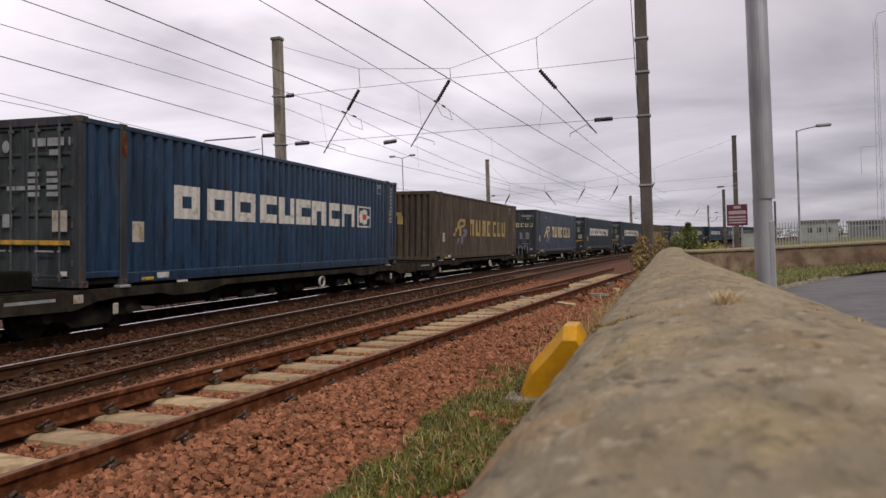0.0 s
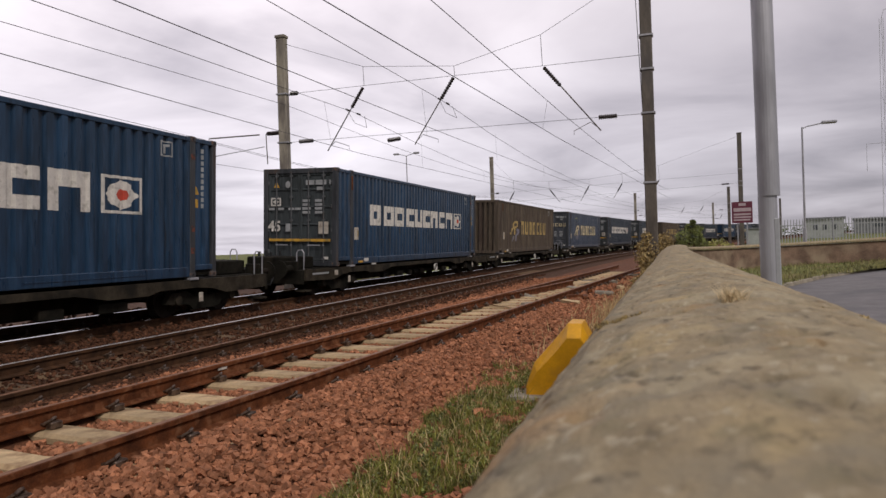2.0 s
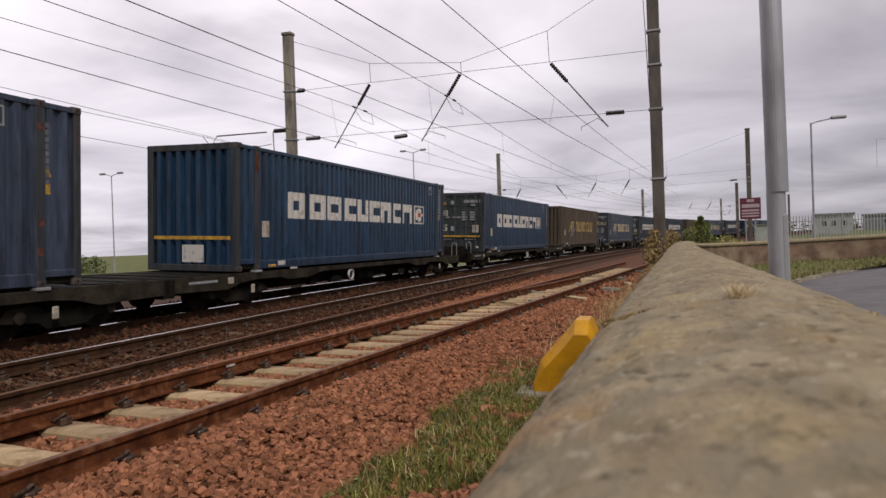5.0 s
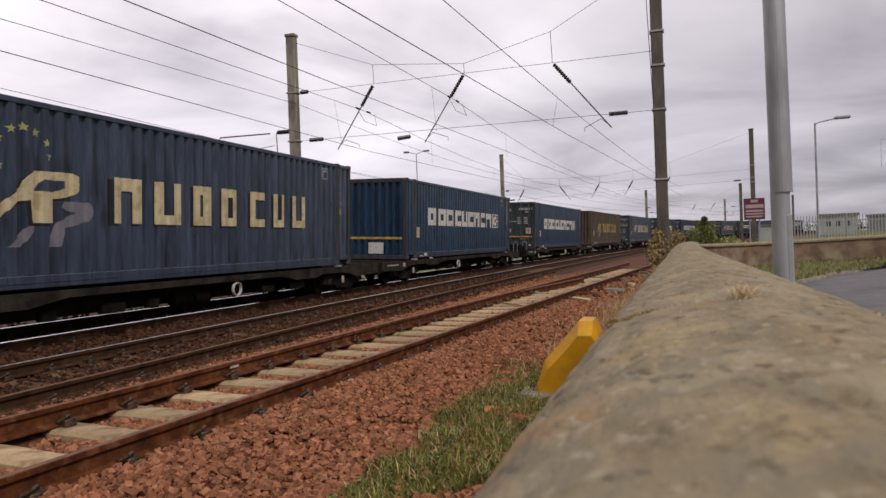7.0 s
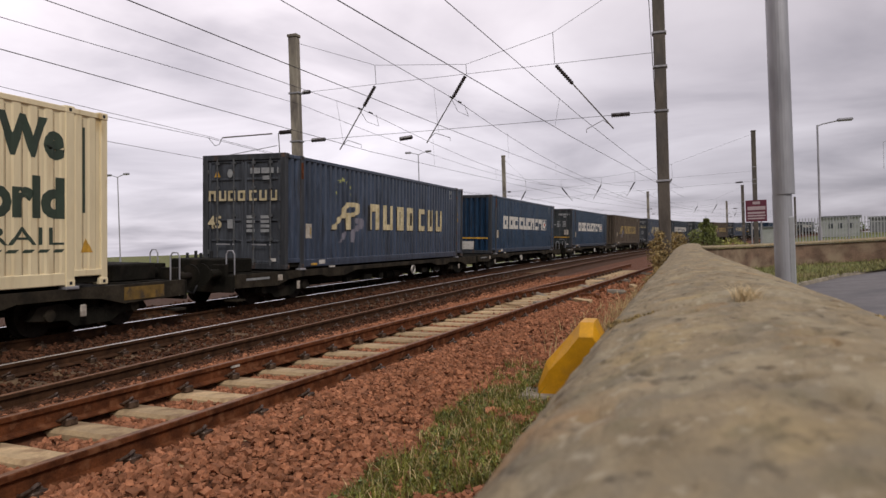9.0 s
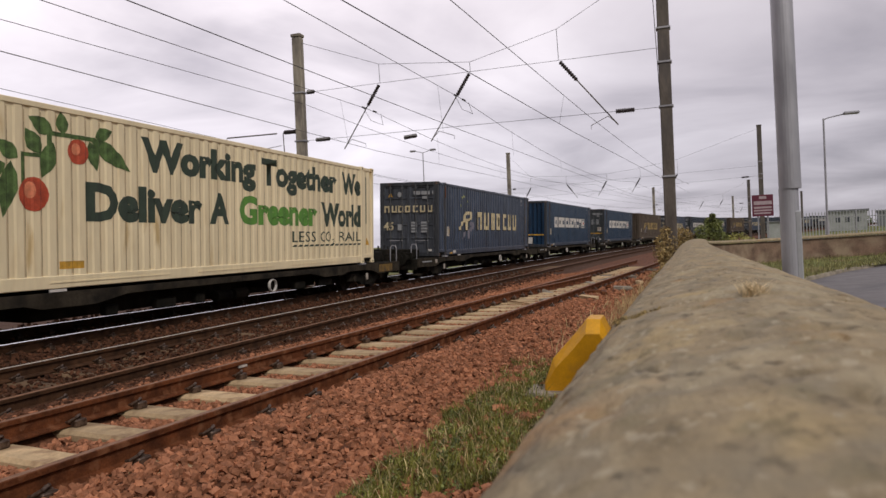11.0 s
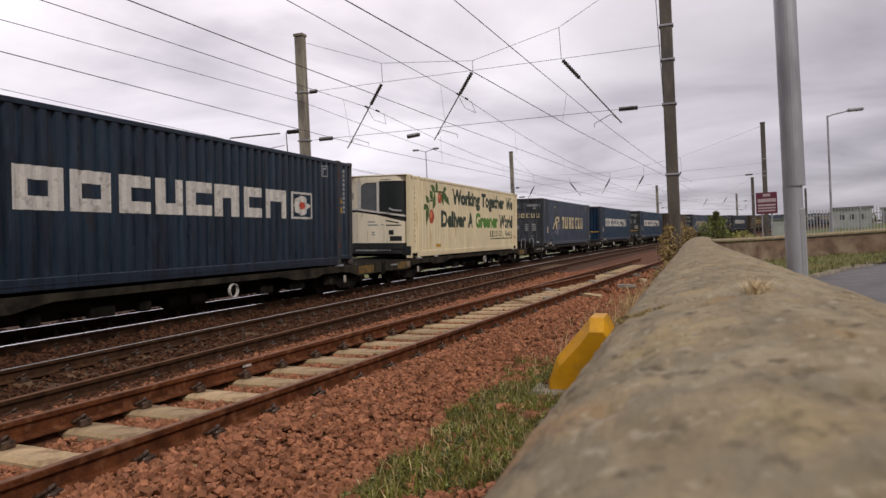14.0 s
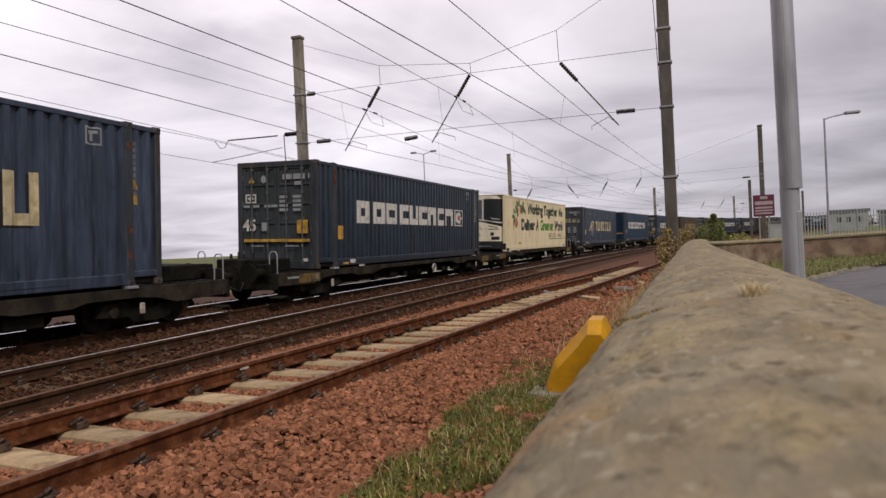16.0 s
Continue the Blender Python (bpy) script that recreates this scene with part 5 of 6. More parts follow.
def brand_slim(c, rnd, doors, tone="cream_mark"):
    """Seven slim blocks with a dark edge, a slanting winged emblem and its faint echo below."""
    own = M["brown"] if tone == "ochre_mark" else M["slate"]
    for a, b, n in ((4.71, 5.41, "d"), (5.73, 6.45, "u"), (6.75, 7.39, "o"), (7.72, 8.31, "o"), (8.68, 9.33, "r"), (9.68, 10.22, "u"), (10.52, 11.15, "u")):
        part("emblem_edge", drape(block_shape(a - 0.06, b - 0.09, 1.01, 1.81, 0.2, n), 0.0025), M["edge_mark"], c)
        part("emblem_block", drape(block_shape(a + 0.03, b - 0.03, 1.05, 1.85, 0.21, n), 0.005), M[tone], c, "plain cream emblem block")
    wing = [(2.29, 1.03), (2.62, 1.27), (2.97, 1.55), (3.06, 1.72), (3.2, 1.82), (3.86, 1.84), (4.03, 1.78), (4.07, 1.66), (3.98, 1.53), (3.82, 1.45), (3.55, 1.41), (3.55, 1.03), (3.15, 1.03), (3.12, 1.37), (2.9, 1.34), (2.6, 1.03)]
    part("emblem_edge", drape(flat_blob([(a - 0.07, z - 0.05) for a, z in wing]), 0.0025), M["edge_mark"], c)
    part("emblem", drape(flat_blob(wing), 0.005), M[tone], c, "slanting winged cream emblem")
    part("emblem_gap", drape(flat_blob([(3.2, 1.52), (3.55, 1.52), (3.75, 1.6), (3.72, 1.7), (3.35, 1.7)]), 0.0075), own, c)
    part("emblem_echo", drape(flat_blob([(2.75, 0.66), (2.98, 0.66), (3.24, 0.98), (3.08, 0.98)])), M["mauve_mark"], c)
    part("emblem_echo", drape(flat_blob([(3.42, 0.66), (3.66, 0.66), (3.75, 0.95), (4.2, 1.07), (4.36, 1.25), (4.2, 1.38), (3.72, 1.38), (3.66, 1.28), (3.95, 1.2), (3.6, 1.05)])), M["mauve_mark"], c)
    if tone == "cream_mark":
        for i in range(12):
            a = i * math.pi / 6
            y, z = 3.03 + 0.44 * math.cos(a), 2.06 + 0.4 * math.sin(a)
            if z > 1.9 or y < 2.75:
                part("emblem_star", drape(star(y, z, 0.075), 0.004), M["star_mark"], c)
    side_marks(c, rnd, serial=False)
    if doors:
        door_marks(c, rnd, tone)
        for a, n in ((-2.3, "d"), (-1.98, "u"), (-1.7, "o"), (-1.4, "o"), (-1.06, "r"), (-0.76, "u"), (-0.46, "u")):
            part("emblem_block", on_end(block_shape(a, a + 0.22, 1.72, 1.98, 0.068, n), -0.004), M[tone], c)
    else:
        for a0, a1, z0, z1 in ((-2.05, -1.5, 1.85, 2.0), (-1.7, -1.45, 1.5, 1.85), (-2.2, -1.9, 1.45, 1.6)):
            part("emblem", on_end(flat_rects([(a0, a1, z0, z1)]), 0.002), M["ochre_mark"], c)


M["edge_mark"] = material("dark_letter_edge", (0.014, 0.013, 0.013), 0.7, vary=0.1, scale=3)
M["faded"] = material("faded_serial_paint", (0.16, 0.17, 0.19), 0.7, vary=0.2, scale=8)
M["star_mark"] = material("faded_yellow_star", (0.4, 0.42, 0.16), 0.7, vary=0.12, scale=5)
M["red_worn"] = material("scuffed_red_paint", (0.16, 0.045, 0.03), 0.75, vary=0.3, scale=9, stain=(0.04, 0.035, 0.035), stain_amount=0.5, stain_scale=14)


def leaf(c, a, z, ln, ang, w, mat):
    pts = []
    for f, h in ((0, 0.0), (0.2, 0.7), (0.45, 1.0), (0.7, 0.7), (1, 0), (0.7, -0.6), (0.45, -0.9), (0.2, -0.6)):
        x, y = f * ln, h * w
        pts.append((a + x * math.cos(ang) - y * math.sin(ang), z + x * math.sin(ang) + y * math.cos(ang)))
    part("painted_leaf", drape(flat_blob(pts), 0.004 + random.Random(int(a * 100)).uniform(0, 0.003), 0.3), mat, c)


def reefer(rnd):
    c = container("cream refrigerated container with a green slogan and tomato picture", M["cream"], True, True)
    W, H = WIDE, HIGH
    # slogan
    for body, a0, a1, z0, z1, mat in (("Working", 4.13, 7.58, 2.05, 2.6, "green_dark"), ("Together", 7.81, 11.39, 2.05, 2.6, "green_dark"), ("We", 11.68, 12.84, 2.05, 2.6, "green_dark"), ("Deliver", 2.9, 5.77, 1.13, 1.7, "green_dark"), ("A", 6.0, 6.62, 1.13, 1.7, "green_dark"), ("Greener", 6.97, 10.3, 1.13, 1.7, "green_light"), ("World", 10.53, 12.84, 1.13, 1.7, "green_dark")):
        part("lettering", drape(text_flat(body, a0, a1, z0, z1, 0.05), 0.004, shallow=0.3), M[mat], c)
    for body, a0, a1 in (("LESS", 9.11, 10.25), ("CO", 10.5, 11.05), ("2", 11.1, 11.22), ("RAIL", 11.5, 12.83)):
        lift = -0.07 if body == "2" else 0.0
        part("lettering", drape(text_flat(body, a0, a1, 0.68 + lift, 0.68 + lift + (0.14 if body == "2" else 0.27), 0.0), shallow=0.3), M["green_dark"], c)
    for i in range(14):
        a = 9.11 + i * 0.27
        part("dash", drape(flat_blob([(a, 0.56), (a + 0.16, 0.56), (a + 0.22, 0.61), (a + 0.06, 0.61)]), shallow=0.3), M["green_dark"], c)
    # painted tomatoes on their stalk
    for a, z, w, h in ((2.77, 2.2, 0.21, 0.2), (1.96, 1.48, 0.26, 0.26)):
        part("painted_tomato", drape(flat_blob([(a + w * math.cos(i * 0.3927), z + h * math.sin(i * 0.3927)) for i in range(16)]), 0.006, shallow=0.3), M["tomato"], c, "painted red tomato")
    for a, z, w, h in ((2.72, 2.24, 0.08, 0.1), (1.89, 1.54, 0.1, 0.13)):
        part("painted_highlight", drape(flat_blob([(a + w * math.cos(i * 0.6283), z + h * math.sin(i * 0.6283)) for i in range(10)]), 0.01, shallow=0.3), M["tomato_light"], c)
    # a thin tan line down the inner corner of each rib
    for i in range(3, 48):
        a = (i + 0.52) * PITCH
        part("panel_seam", drape(flat_rects([(a, a + 0.014, 0.18, H - 0.16)]), 0.002, shallow=0.3), M["seam"], c)
    part("painted_stalk", drape(flat_rects([(1.75, 1.82, 1.6, 2.1), (1.82, 2.2, 2.04, 2.1), (2.2, 2.28, 2.1, 2.45), (2.28, 3.1, 2.4, 2.47)]), shallow=0.3), M["leaf_paint"], c)
    for a, z, ln, an, w in ((1.6, 1.95, 0.85, -1.75, 0.17), (1.7, 2.0, 0.4, 2.5, 0.14), (2.1, 2.1, 0.45, 2.2, 0.15), (2.3, 2.3, 0.6, -1.9, 0.16), (2.3, 2.45, 0.45, 2.7, 0.15), (2.5, 2.45, 0.35, 1.7, 0.12), (3.0, 2.45, 1.0, -0.5, 0.17), (3.0, 2.4, 0.5, -1.3, 0.13), (3.1, 2.47, 0.4, 0.4, 0.12), (1.5, 1.9, 0.35, 3.6, 0.12)):
        leaf(c, a, z, ln, an, w, M["leaf_paint"])
    part("data_plate", drape(flat_rects([(2.4, 2.85, 0.33, 0.45)]), shallow=0.3), M["yellow_mark"], c)
    part("serial_bar", drape(flat_rects([(13.2, 13.26, 1.2, 2.6)]), shallow=0.3), M["green_dark"], c)
    part("warning_mark", drape(flat_blob([(13.15, 0.55), (13.4, 0.55), (13.27, 0.78)]), shallow=0.3), M["yellow_mark"], c)
    for i in range(11):
        part("rivet_plate", drape(flat_rects([(0.36, 0.46, 0.55 + i * 0.19, 0.6 + i * 0.19)]), 0.01, shallow=0.3), M["ochre_mark"], c)
    # the refrigeration unit across the rear end
    unit = part("cooling_unit", box(-W + 0.14, -0.2, 0.24, 0.34, 0.12, H - 0.03, 0.02), M["black"], c, "rounded white cooling unit with black grilles")

    def front(x):
        """The unit's bowed face, rounded away at both sides."""
        u = min(1.0, abs((x + W / 2 + 0.03) / (W / 2 - 0.13)))
        return 0.22 - 0.36 * (1 - u ** 3.2) ** 0.55

    def sheet(x0, x1, low, high, out=0.0, thick=0.02, n=24):
        """A curved panel on the face between two heights, each a number or a function of x."""
        bm = bmesh.new()
        rows = []
        for i in range(n + 1):
            x = x0 + (x1 - x0) * i / n
            lo = low(x) if callable(low) else low
            hi = high(x) if callable(high) else high
            y = front(x) - out
            rows.append([bm.verts.new(v) for v in ((x, y, lo), (x, y, hi), (x, y + thick, hi), (x, y + thick, lo))])
        for r0, r1 in zip(rows, rows[1:]):
            for j in range(4):
                k = (j + 1) % 4
                bm.faces.new((r0[j], r1[j], r1[k], r0[k]))
        bm.faces.new(rows[0]), bm.faces.new(list(reversed(rows[-1])))
        return bm

    x0, x1 = -W + 0.1, -0.19
    part("core", sheet(x0, x1, 0.16, H - 0.08, -0.035, 0.1), M["black"], unit)

    def sill(x):
        return 1.7 - 0.26 * (x + 2.05) / 1.85 if x > -2.05 else 1.7

    def cowl_top(x):
        return sill(x) - 0.07 - (0.1 * max(0.0, x + 1.2) / 1.0)

    part("lower_cowl", sheet(x0, x1, 0.53, cowl_top), M["cream_unit"], unit, "cream rounded lower cowl")
    part("upper_cowl", sheet(x0, x1, 2.69, 2.85, 0.015), M["cream_unit"], unit)
    part("trim", sheet(x0, x1, sill, lambda x: sill(x) + 0.065, 0.022, 0.03), M["white_mark"], unit, "white sloping trim")
    part("side_panel", sheet(x0, -2.0, lambda x: sill(x) + 0.065, 2.69, 0.004), M["cream_unit"], unit)
    part("pillar", sheet(-2.0, -1.86, lambda x: sill(x) + 0.065, 2.69, 0.014), M["white_mark"], unit)
    part("pillar", sheet(-1.22, -1.13, lambda x: sill(x) + 0.065, 2.69, 0.016), M["white_mark"], unit)

    def arch(x):
        u = max(0.0, min(1.0, (x + 1.86) / 0.3))
        return 2.5 + 0.15 * math.sqrt(1 - (1 - u) ** 2)

    part("grille_surround", sheet(-1.86, -1.22, arch, 2.69, 0.01), M["cream_unit"], unit)
    part("grille", sheet(-1.86, -1.22, lambda x: sill(x) + 0.065, arch, -0.012), M["mesh_sky_sheen"], unit, "dark intake grille with sky sheen painted in")
    part("grille", sheet(-1.13, x1 - 0.03, lambda x: sill(x) + 0.065, 2.67, -0.012), M["mesh_black"], unit, "black intake grille")
    part("pipe", tube([(-0.76, front(-0.5) - 0.03, 1.72), (-0.6, front(-0.5) - 0.045, 1.66), (-0.3, front(-0.4) - 0.03, 1.64)], 0.04, 8), M["faint"], unit, "pale grey pipe")
    for a0, a1, z0, z1 in ((-0.73, -0.33, 0.6, 0.77), (-0.77, -0.6, 0.82, 0.98), (-0.88, -0.35, 1.13, 1.17)):
        part("vent", sheet(a0, a1, z0, z1, 0.006, 0.02, 6), M["black"], unit)
    part("vent", sheet(-0.88, -0.42, lambda x: 1.3 - 0.2 * (x + 0.88), lambda x: 1.34 - 0.2 * (x + 0.88), 0.006, 0.02, 6), M["black"], unit)
    part("vent", sheet(-2.3, -2.2, 2.08, 2.32, 0.01, 0.02, 4), M["faint"], unit)
    for a, z0, z1 in ((-1.6, 0.56, 0.96), (-0.96, 0.56, 1.2), (-2.05, 0.56, 1.6)):
        part("seam", sheet(a, a + 0.012, z0, z1, 0.002, 0.01, 1), M["seam"], unit)
    for i in range(6):
        part("catch", sheet(-1.12 + i * 0.075, -1.08 + i * 0.075, sill(-1.1) - 0.035, sill(-1.1) + 0.0, 0.028, 0.01, 1), M["black"], unit)
        part("catch", sheet(-1.06 + i * 0.065, -1.02 + i * 0.065, 2.72, 2.75, 0.02, 0.01, 1), M["black"], unit)
    for a0, a1, z in ((-1.58, -1.3, 1.25), (-1.58, -1.2, 1.14), (-1.05, -0.98, 1.15), (-1.43, -1.32, 0.88), (-1.43, -1.3, 0.8)):
        part("data_text", sheet(a0, a1, z, z + 0.045, 0.003, 0.01, 3), M["faint"], unit)
    part("bumper", sheet(x0 - 0.02, x1 + 0.04, 0.33, 0.5, 0.035, 0.08), M["black"], unit)
    part("bumper", sheet(x0 - 0.02, x1 + 0.04, 0.16, 0.3, 0.02, 0.08), M["black"], unit)
    part("bumper_strip", sheet(-2.1, -0.7, 0.25, 0.3, 0.035, 0.01), M["faint"], unit, "pale reflective strip")
    for i in range(5):
        part("stripe", sheet(-1.2 + i * 0.1, -1.14 + i * 0.1, lambda x: 0.24, lambda x: 0.29, 0.04, 0.01, 2), M["black"], unit)
    part("roof_edge", box(-W + 0.03, -0.1, -0.1, 0.3, H - 0.02, H + 0.02, 0.008), M["cream_unit"], c)
    part("wear_plate", box(-0.3, 0.006, -0.01, 0.04, 0.1, 0.42, 0.006), M["black"], c)
    return c


M["tomato"] = material("painted_tomato_red", (0.48, 0.075, 0.03), 0.5, vary=0.2, scale=6)
M["leaf_paint"] = material("painted_leaf_green", (0.085, 0.15, 0.04), 0.6, vary=0.35, scale=8)
# greyer than the black mesh: the sky's reflection is painted into this colour
M["mesh_sky_sheen"] = material("grille_mesh_painted_sheen", (0.1, 0.11, 0.12), 0.5, vary=0.1, scale=4)
M["mesh_black"] = material("black_grille_mesh", (0.016, 0.02, 0.02), 0.4, vary=0.1, scale=4)


# ---- wagons; the rail is 0.80 below the container's floor
RAIL = -0.80
WHEELSETS = []
AXLES = (-0.74, 1.06, LENGTH - 1.06, LENGTH + 0.74)


def wheelset_bm():
    bm = bmesh.new()
    for x in (-0.7525, 0.7525):
        sgn = 1 if x > 0 else -1
        add_rod(bm, (x - 0.06, 0, 0), (x + 0.06, 0, 0), 0.36, seg=28)
        add_rod(bm, (x - sgn * 0.06, 0, 0), (x - sgn * 0.09, 0, 0), 0.39, seg=28)
        for i in range(6):
            a = i * math.pi / 3
            add_rod(bm, (x + sgn * 0.05, 0.22 * math.cos(a), 0.22 * math.sin(a)), (x + sgn * 0.075, 0.22 * math.cos(a), 0.22 * math.sin(a)), 0.05, seg=8)
    add_rod(bm, (-0.95, 0, 0), (0.95, 0, 0), 0.07, seg=12)
    return bm


WHEELSET = mesh_of("wheelset", wheelset_bm(), M["wheel"])


def sill_outline(a, b, outer):
    """The near sill's end: deep at the platform, arched over the bogie."""
    s = 1 if b > a else -1
    return [(a, -0.03), (a, -0.33), (a + s * 1.6, -0.36), (a + s * 2.1, -0.24), (a + s * 2.6, -0.2), (a + s * 3.7, -0.2), (a + s * 4.0, -0.27), (a + s * 5.0, -0.27), (a + s * 5.7, -0.15), (b, -0.15), (b, -0.03)]


def extrude_outline(pts, x0, x1):
    bm = bmesh.new()
    p0 = [bm.verts.new((x0, y, z)) for y, z in pts]
    p1 = [bm.verts.new((x1, y, z)) for y, z in pts]
    n = len(pts)
    for i in range(n):
        j = (i + 1) % n
        bm.faces.new((p0[i], p0[j], p1[j], p1[i]))
    bm.faces.new(p0), bm.faces.new(list(reversed(p1)))
    return bm


def wagon(label, rear_outer, front_outer, wheels, patch=False, brake=8.2):
    w = thing("container_wagon", label, "railway wagon", group="wagons of the train")
    L, W = LENGTH, WIDE
    y0, y1 = -1.95, L + 1.95
    for x in (0.02, -W - 0.02):
        xin = x - 0.1 if x > -1 else x + 0.1
        part("side_sill", extrude_outline(sill_outline(y0, L / 2, rear_outer), min(x, xin), max(x, xin)), M["wagon_light"], w)
        part("side_sill", extrude_outline(sill_outline(y1, L / 2, front_outer), min(x, xin), max(x, xin)), M["wagon_light"], w)
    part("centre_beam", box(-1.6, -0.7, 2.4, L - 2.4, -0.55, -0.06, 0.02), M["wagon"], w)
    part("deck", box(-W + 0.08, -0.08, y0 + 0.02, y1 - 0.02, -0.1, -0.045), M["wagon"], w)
    for a in (-1.5, -0.8, L + 0.5, L + 1.2):
        part("deck_plate", box(-W + 0.2, -0.2, a, a + 0.55, -0.045, -0.025, 0.006), M["wagon"], w)
    rnd = random.Random(len(label) + int(wheels))
    for a in (3.4, 4.6, 5.7, 9.4, 10.6):
        part("brake_box", box(-0.28, -0.12, a, a + rnd.uniform(0.25, 0.7), -0.52, -0.34, 0.02), M["wagon"], w)
    for a in (6.6, 7.2):
        part("air_tank", rod((-0.4, a, -0.46), (-0.4, a + 0.5, -0.46), 0.12, seg=12), M["wagon"], w)
    bm = bmesh.new()
    n = 20
    for r in (0.15, 0.132):
        for i in range(n):
            a = 2 * math.pi * i / n
            bm.verts.new((0.03, brake + r * math.cos(a), -0.33 + r * math.sin(a)))
    bm.verts.ensure_lookup_table()
    for i in range(n):
        j = (i + 1) % n
        bm.faces.new((bm.verts[i], bm.verts[j], bm.verts[n + j], bm.verts[n + i]))
    r = bmesh.ops.extrude_face_region(bm, geom=bm.faces[:])
    for v in r["geom"]:
        if isinstance(v, bmesh.types.BMVert):
            v.co.x -= 0.06
    part("brake_bracket", box(-0.72, -0.02, brake - 0.05, brake + 0.05, -0.38, -0.28, 0.015), M["wagon"], w)
    part("hand_brake_wheel", bm, M["white_mark"], w, "white-painted hand brake ring")
    for a in (0.77, L - 0.77):
        part("spigot", box(-0.12, 0.05, a - 0.13, a + 0.13, -0.04, 0.012, 0.01), M["galv"], w)
    for a in (-0.2 + 0.75, L - 0.55):
        part("lifting_bracket", box(0.01, 0.05, a - 0.06, a + 0.06, -0.5, -0.3, 0.015), M["plate"], w)
    if patch:
        for a in (-1.1, L + 0.35):
            part("paint_patch", box(0.018, 0.026, a, a + 1.0, -0.31, -0.08), M["ochre_patch"], w, "flaking yellow paint patch")
    part("label_bar", box(0.018, 0.025, -1.6, -0.7, -0.18, -0.13), M["faint"], w)
    part("label_plate", box(0.018, 0.026, -0.35, -0.15, -0.24, -0.1), M["plate"], w)
    part("label_plate", box(-0.02, 0.006, 2.2, 2.5, -0.02, 0.02), M["white_mark"], w)
    # bogies
    for c0 in ((AXLES[0] + AXLES[1]) / 2, (AXLES[2] + AXLES[3]) / 2):
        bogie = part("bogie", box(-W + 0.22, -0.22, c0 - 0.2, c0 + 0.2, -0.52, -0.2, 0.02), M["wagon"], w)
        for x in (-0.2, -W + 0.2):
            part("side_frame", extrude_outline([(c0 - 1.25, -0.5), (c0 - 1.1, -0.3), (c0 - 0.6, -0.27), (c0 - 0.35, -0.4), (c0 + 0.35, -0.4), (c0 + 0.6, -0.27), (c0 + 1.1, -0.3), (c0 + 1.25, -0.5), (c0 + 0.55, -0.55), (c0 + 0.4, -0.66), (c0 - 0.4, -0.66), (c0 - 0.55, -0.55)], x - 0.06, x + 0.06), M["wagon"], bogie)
        for dy in (-0.9, 0.9):
            for x, s in ((-0.14, 1), (-W + 0.14, -1)):
                part("axle_box", rod((x - s * 0.12, c0 + dy, RAIL + 0.36), (x + s * 0.04, c0 + dy, RAIL + 0.36), 0.13, 0.1, seg=12), M["wagon_light"], bogie, "dusty axle box")
        for dy in (-0.28, 0.0, 0.28):
            part("spring", rod((-0.2, c0 + dy, -0.6), (-0.2, c0 + dy, -0.36), 0.07, seg=10), M["wagon"], bogie)
    for y in AXLES:
        ob = new("wheelset", WHEELSET)
        ob.parent = w
        ob.matrix_basis = pose(-W / 2, y, RAIL + 0.36)
        if wheels:
            WHEELSETS.append((ob, y))
    # ends with buffers, rails and posts
    for outer, ye, s in ((rear_outer, y0, -1), (front_outer, y1, 1)):
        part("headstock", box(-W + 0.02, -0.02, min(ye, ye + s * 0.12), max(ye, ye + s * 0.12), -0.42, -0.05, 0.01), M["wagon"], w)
        if outer:
            part("end_bulkhead", box(-W + 0.5, -0.5, min(ye - s * 0.2, ye - s * 1.3), max(ye - s * 0.2, ye - s * 1.3), -0.03, 0.3, 0.03), M["wagon"], w)
            for x in (-W / 2 - 0.87, -W / 2 + 0.87):
                buf = part("buffer", rod((x, ye + s * 0.1, -0.0), (x, ye + s * 0.42, -0.0), 0.1, seg=14), M["wagon"], w)
                part("buffer_head", rod((x, ye + s * 0.42, -0.0), (x, ye + s * 0.66, -0.0), 0.07, seg=14), M["wheel"], buf)
                part("buffer_plate", rod((x, ye + s * 0.64, -0.0), (x, ye + s * 0.68, -0.0), 0.24, seg=18), M["wagon"], buf)
                part("buffer_base", box(x - 0.2, x + 0.2, min(ye, ye + s * 0.12), max(ye, ye + s * 0.12), -0.3, 0.2, 0.02), M["wagon"], w)
            part("coupling_hook", box(-W / 2 - 0.04, -W / 2 + 0.04, min(ye, ye + s * 0.35), max(ye, ye + s * 0.35), -0.1, 0.02, 0.02), M["wagon"], w)
            part("air_hose", tube([(-W / 2 + 0.35, ye + s * 0.1, -0.15), (-W / 2 + 0.4, ye + s * 0.35, -0.45), (-W / 2 + 0.2, ye + s * 0.62, -0.3)], 0.025), M["black"], w)
            for x in (-0.18, -W + 0.18):
                part("hand_rail", tube([(x - 0.11, ye - s * 0.05, -0.1), (x - 0.11, ye - s * 0.05, 0.42), (x - 0.06, ye - s * 0.05, 0.5), (x + 0.06, ye - s * 0.05, 0.5), (x + 0.11, ye - s * 0.05, 0.42), (x + 0.11, ye - s * 0.05, -0.35)], 0.016, 6), M["galv"], w, "bent grey hand rail")
            part("step", box(-0.3, 0.04, min(ye, ye - s * 0.3), max(ye, ye - s * 0.3), -0.62, -0.58), M["wagon_light"], w)
            for x in (-1.3, -1.6, -1.75, -2.0):
                part("stanchion", box(x - 0.03, x + 0.03, ye - s * 0.8 - 0.03, ye - s * 0.8 + 0.03, 0.28, 0.42 + 0.05 * (int(x * 10) % 2), 0.01), M["black"], w)
        else:
            part("drawbar", box(-W / 2 - 0.12, -W / 2 + 0.12, min(ye, ye + s * 0.12), max(ye, ye + s * 0.12), -0.5, -0.3), M["black"], w)
    return w


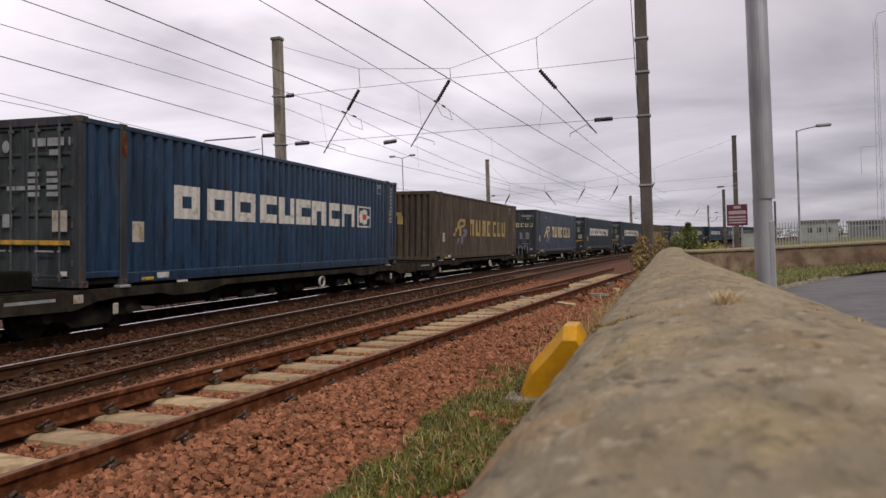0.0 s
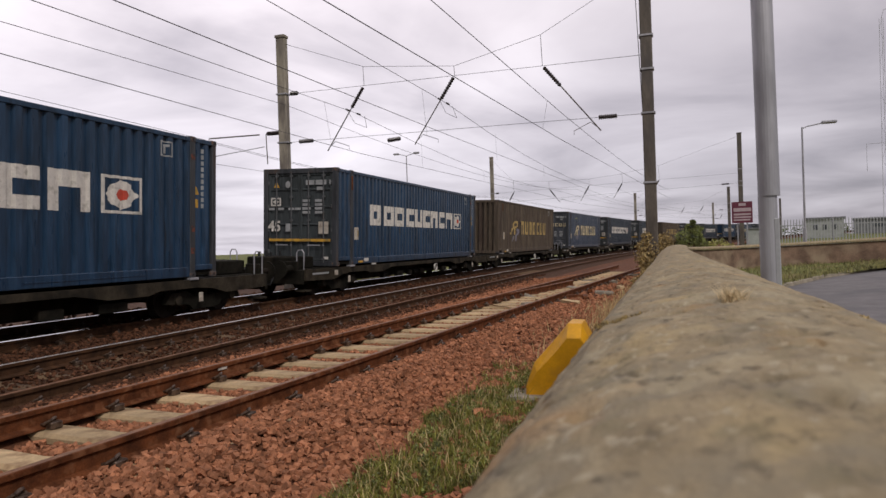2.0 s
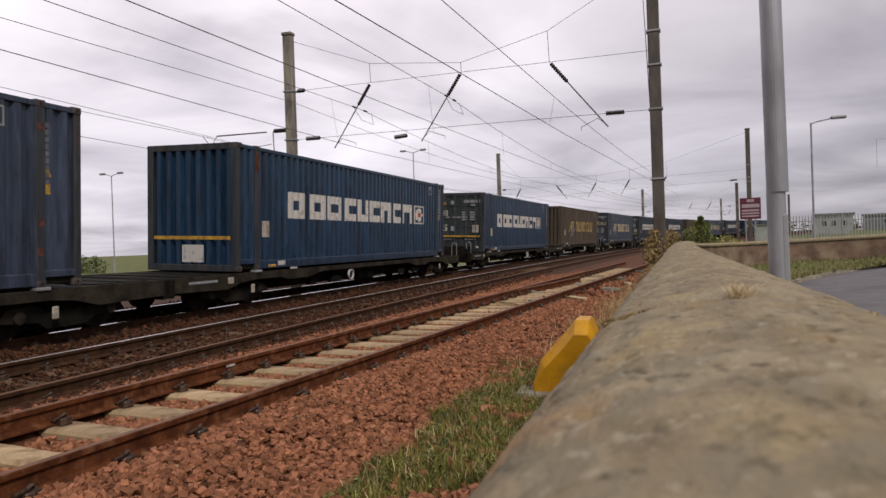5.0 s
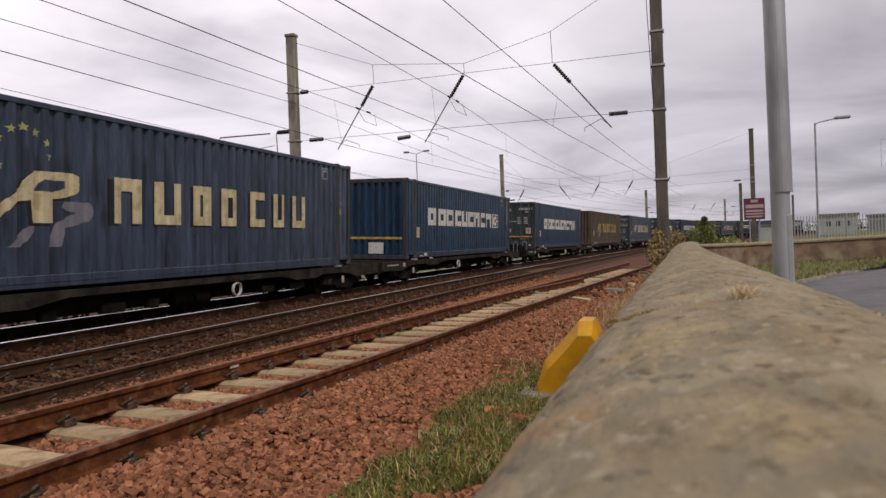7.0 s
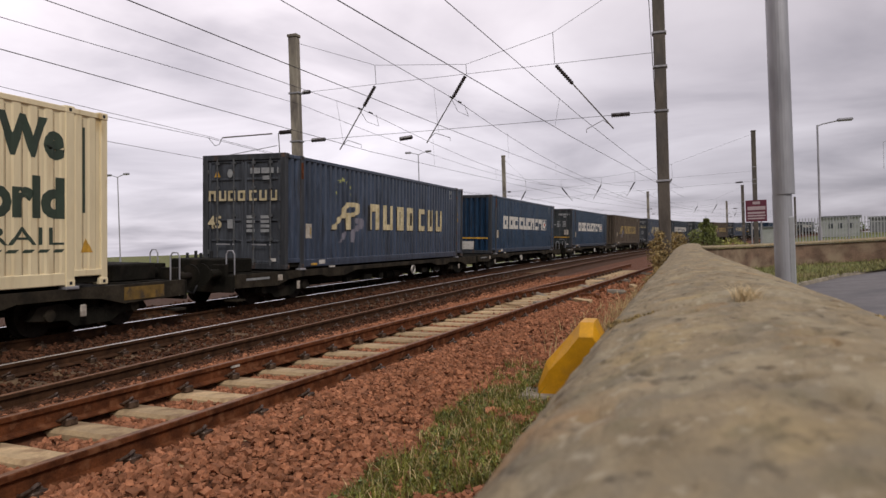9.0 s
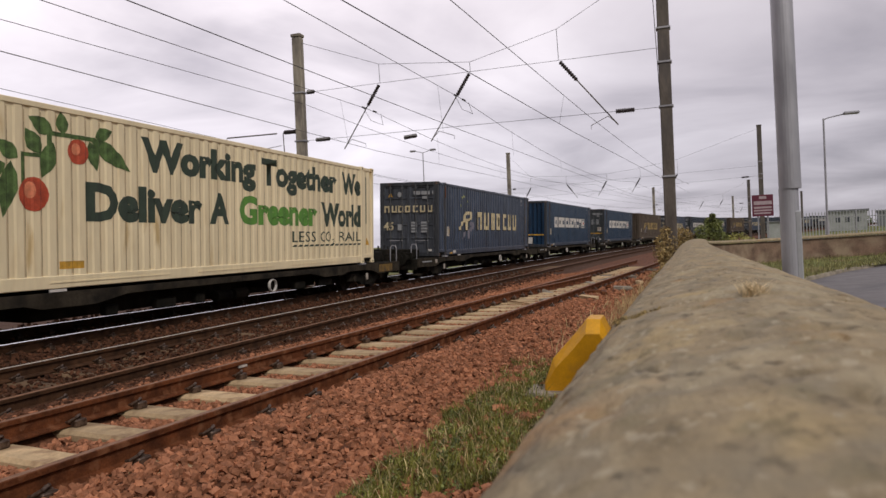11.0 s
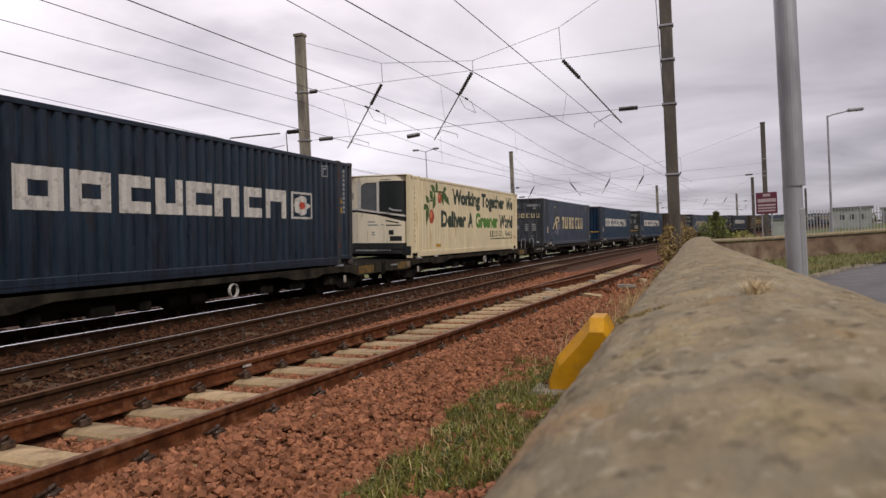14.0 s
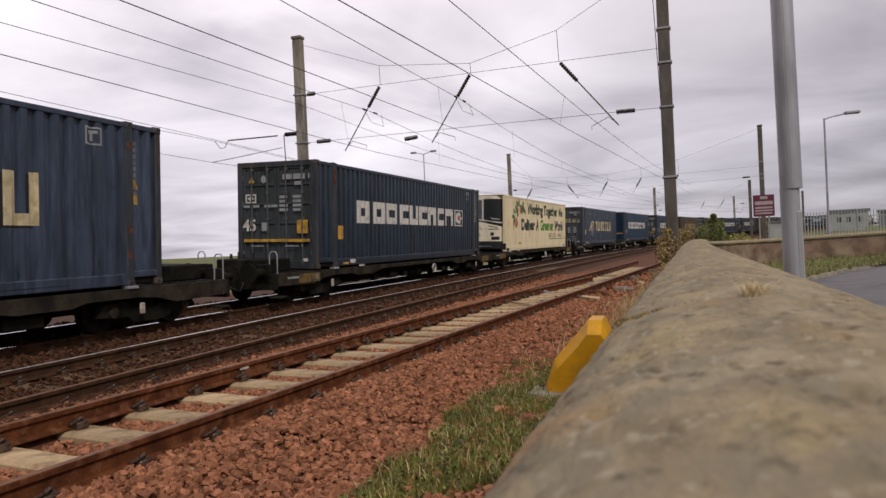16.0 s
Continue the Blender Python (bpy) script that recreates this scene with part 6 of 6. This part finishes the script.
# Metres that the train has gone at each moment
TRAVEL = [(0.0, -0.02), (0.5, 2.09), (1.0, 4.53), (1.5, 6.79), (2.0, 9.07), (2.5, 11.07), (3.0, 13.59), (3.5, 16.1), (4.0, 18.38), (4.5, 20.8), (5.0, 23.26), (5.5, 25.72), (6.0, 28.15), (6.5, 30.51), (7.0, 32.82), (7.5, 35.14), (8.0, 37.83), (8.5, 40.38), (9.0, 42.96), (9.5, 45.51), (10.0, 48.05), (10.5, 50.6), (11.0, 53.17), (11.5, 55.78), (12.0, 58.13), (12.5, 61.05), (13.0, 63.99), (13.5, 66.87), (14.0, 69.49), (14.5, 72.21), (15.0, 75.3), (15.5, 78.34), (16.0, 81.55)]


def build_train():
    """Containers from the rear of the train forwards: start on the line, paint, doors at the rear, livery, outer ends of the wagon."""
    rnd = random.Random(3)
    train = []
    kinds = [(-84.72, "slate", True, "slim", False, True, True), (-65.16, "navy", True, "wide", True, False, True), (-47.23, "cream", True, "reefer", False, True, True), (-27.95, "slate", True, "slim", True, False, True), (-10.0, "blue", False, "wide", False, True, True), (9.5, "blue", True, "wide", True, False, True), (27.3, "brown", False, "slim", False, True, True), (46.2, "slate", True, "slim", True, False, True)]
    s = 46.2
    more = (("navy", True, "wide"), ("navy", True, "wide"), ("brown", False, "slim"), ("slate", True, "slim"), ("navy", True, "wide"), ("blue", False, "wide"), ("slate", True, "slim"), ("navy", True, "wide"))
    for i, (p, d, b) in enumerate(more):
        s += (17.85, 19.3)[i % 2]
        kinds.append((s, p, d, b, i % 2 == 1, i % 2 == 0, False))
    words = {"slate": "slate-blue", "navy": "dark navy", "blue": "mid-blue", "brown": "grimy brown"}
    for s, p, doors, brand, ro, fo, wheels in kinds:
        end = "with a door end" if doors else "with a ribbed end"
        if brand == "reefer":
            c = reefer(rnd)
        else:
            c = container(words[p] + " corrugated steel container " + end + " on a wagon", M[p], doors, tail=0.2 if brand == "wide" and doors else 0.0)
            if brand == "wide":
                brand_wide(c, rnd, doors, "yellow_mark" if s == -65.16 else "plate", 0.2)
                if not doors:
                    part("stripe", box(-WIDE + 0.2, -0.18, -0.004, 0.004, 0.72, 0.8), M["yellow_mark"], c, "yellow stripe")
                    part("data_plate", on_end(flat_rects([(-1.5, -0.9, 0.2, 0.6)]), 0.0), M["white_mark"], c)
            else:
                brand_slim(c, rnd, doors, "ochre_mark" if p == "brown" else "cream_mark")
        w = wagon("grimy low container wagon with small wheels on the rails", ro, fo, wheels, s in (-65.16, -47.23), 5.5 if s == -10.0 else 8.2)
        train += [(c, s), (w, s)]
    return train


TRAIN = build_train()


def on_line(s):
    """The pose of a thing whose near lower edge starts at s on the outer arc."""
    a0, a1 = at(s, -9.22, 1.13), at(s + LENGTH, -9.22, 1.13)
    d = (a1 - a0).normalized()
    return Matrix.Translation(a0) @ pose(0, 0, 0, 0, 0, math.degrees(math.atan2(-d.x, d.y))) @ pose(0, 0, 0, 0, math.degrees(CANT), 0)


def gone(t):
    i = min(int(t * 2), len(TRAVEL) - 2)
    (t0, a), (t1, b) = TRAVEL[i], TRAVEL[i + 1]
    return a + (b - a) * (t - t0) / (t1 - t0)


def motions():
    for ob, s in TRAIN:
        walk(ob, [(t, on_line(s + d)) for t, d in TRAVEL])
    for ob, y in WHEELSETS:
        walk(ob, [(i / 15, pose(-WIDE / 2, y, RAIL + 0.36, -math.degrees(gone(i / 15) / 0.36), 0, 0)) for i in range(241)])


motions()
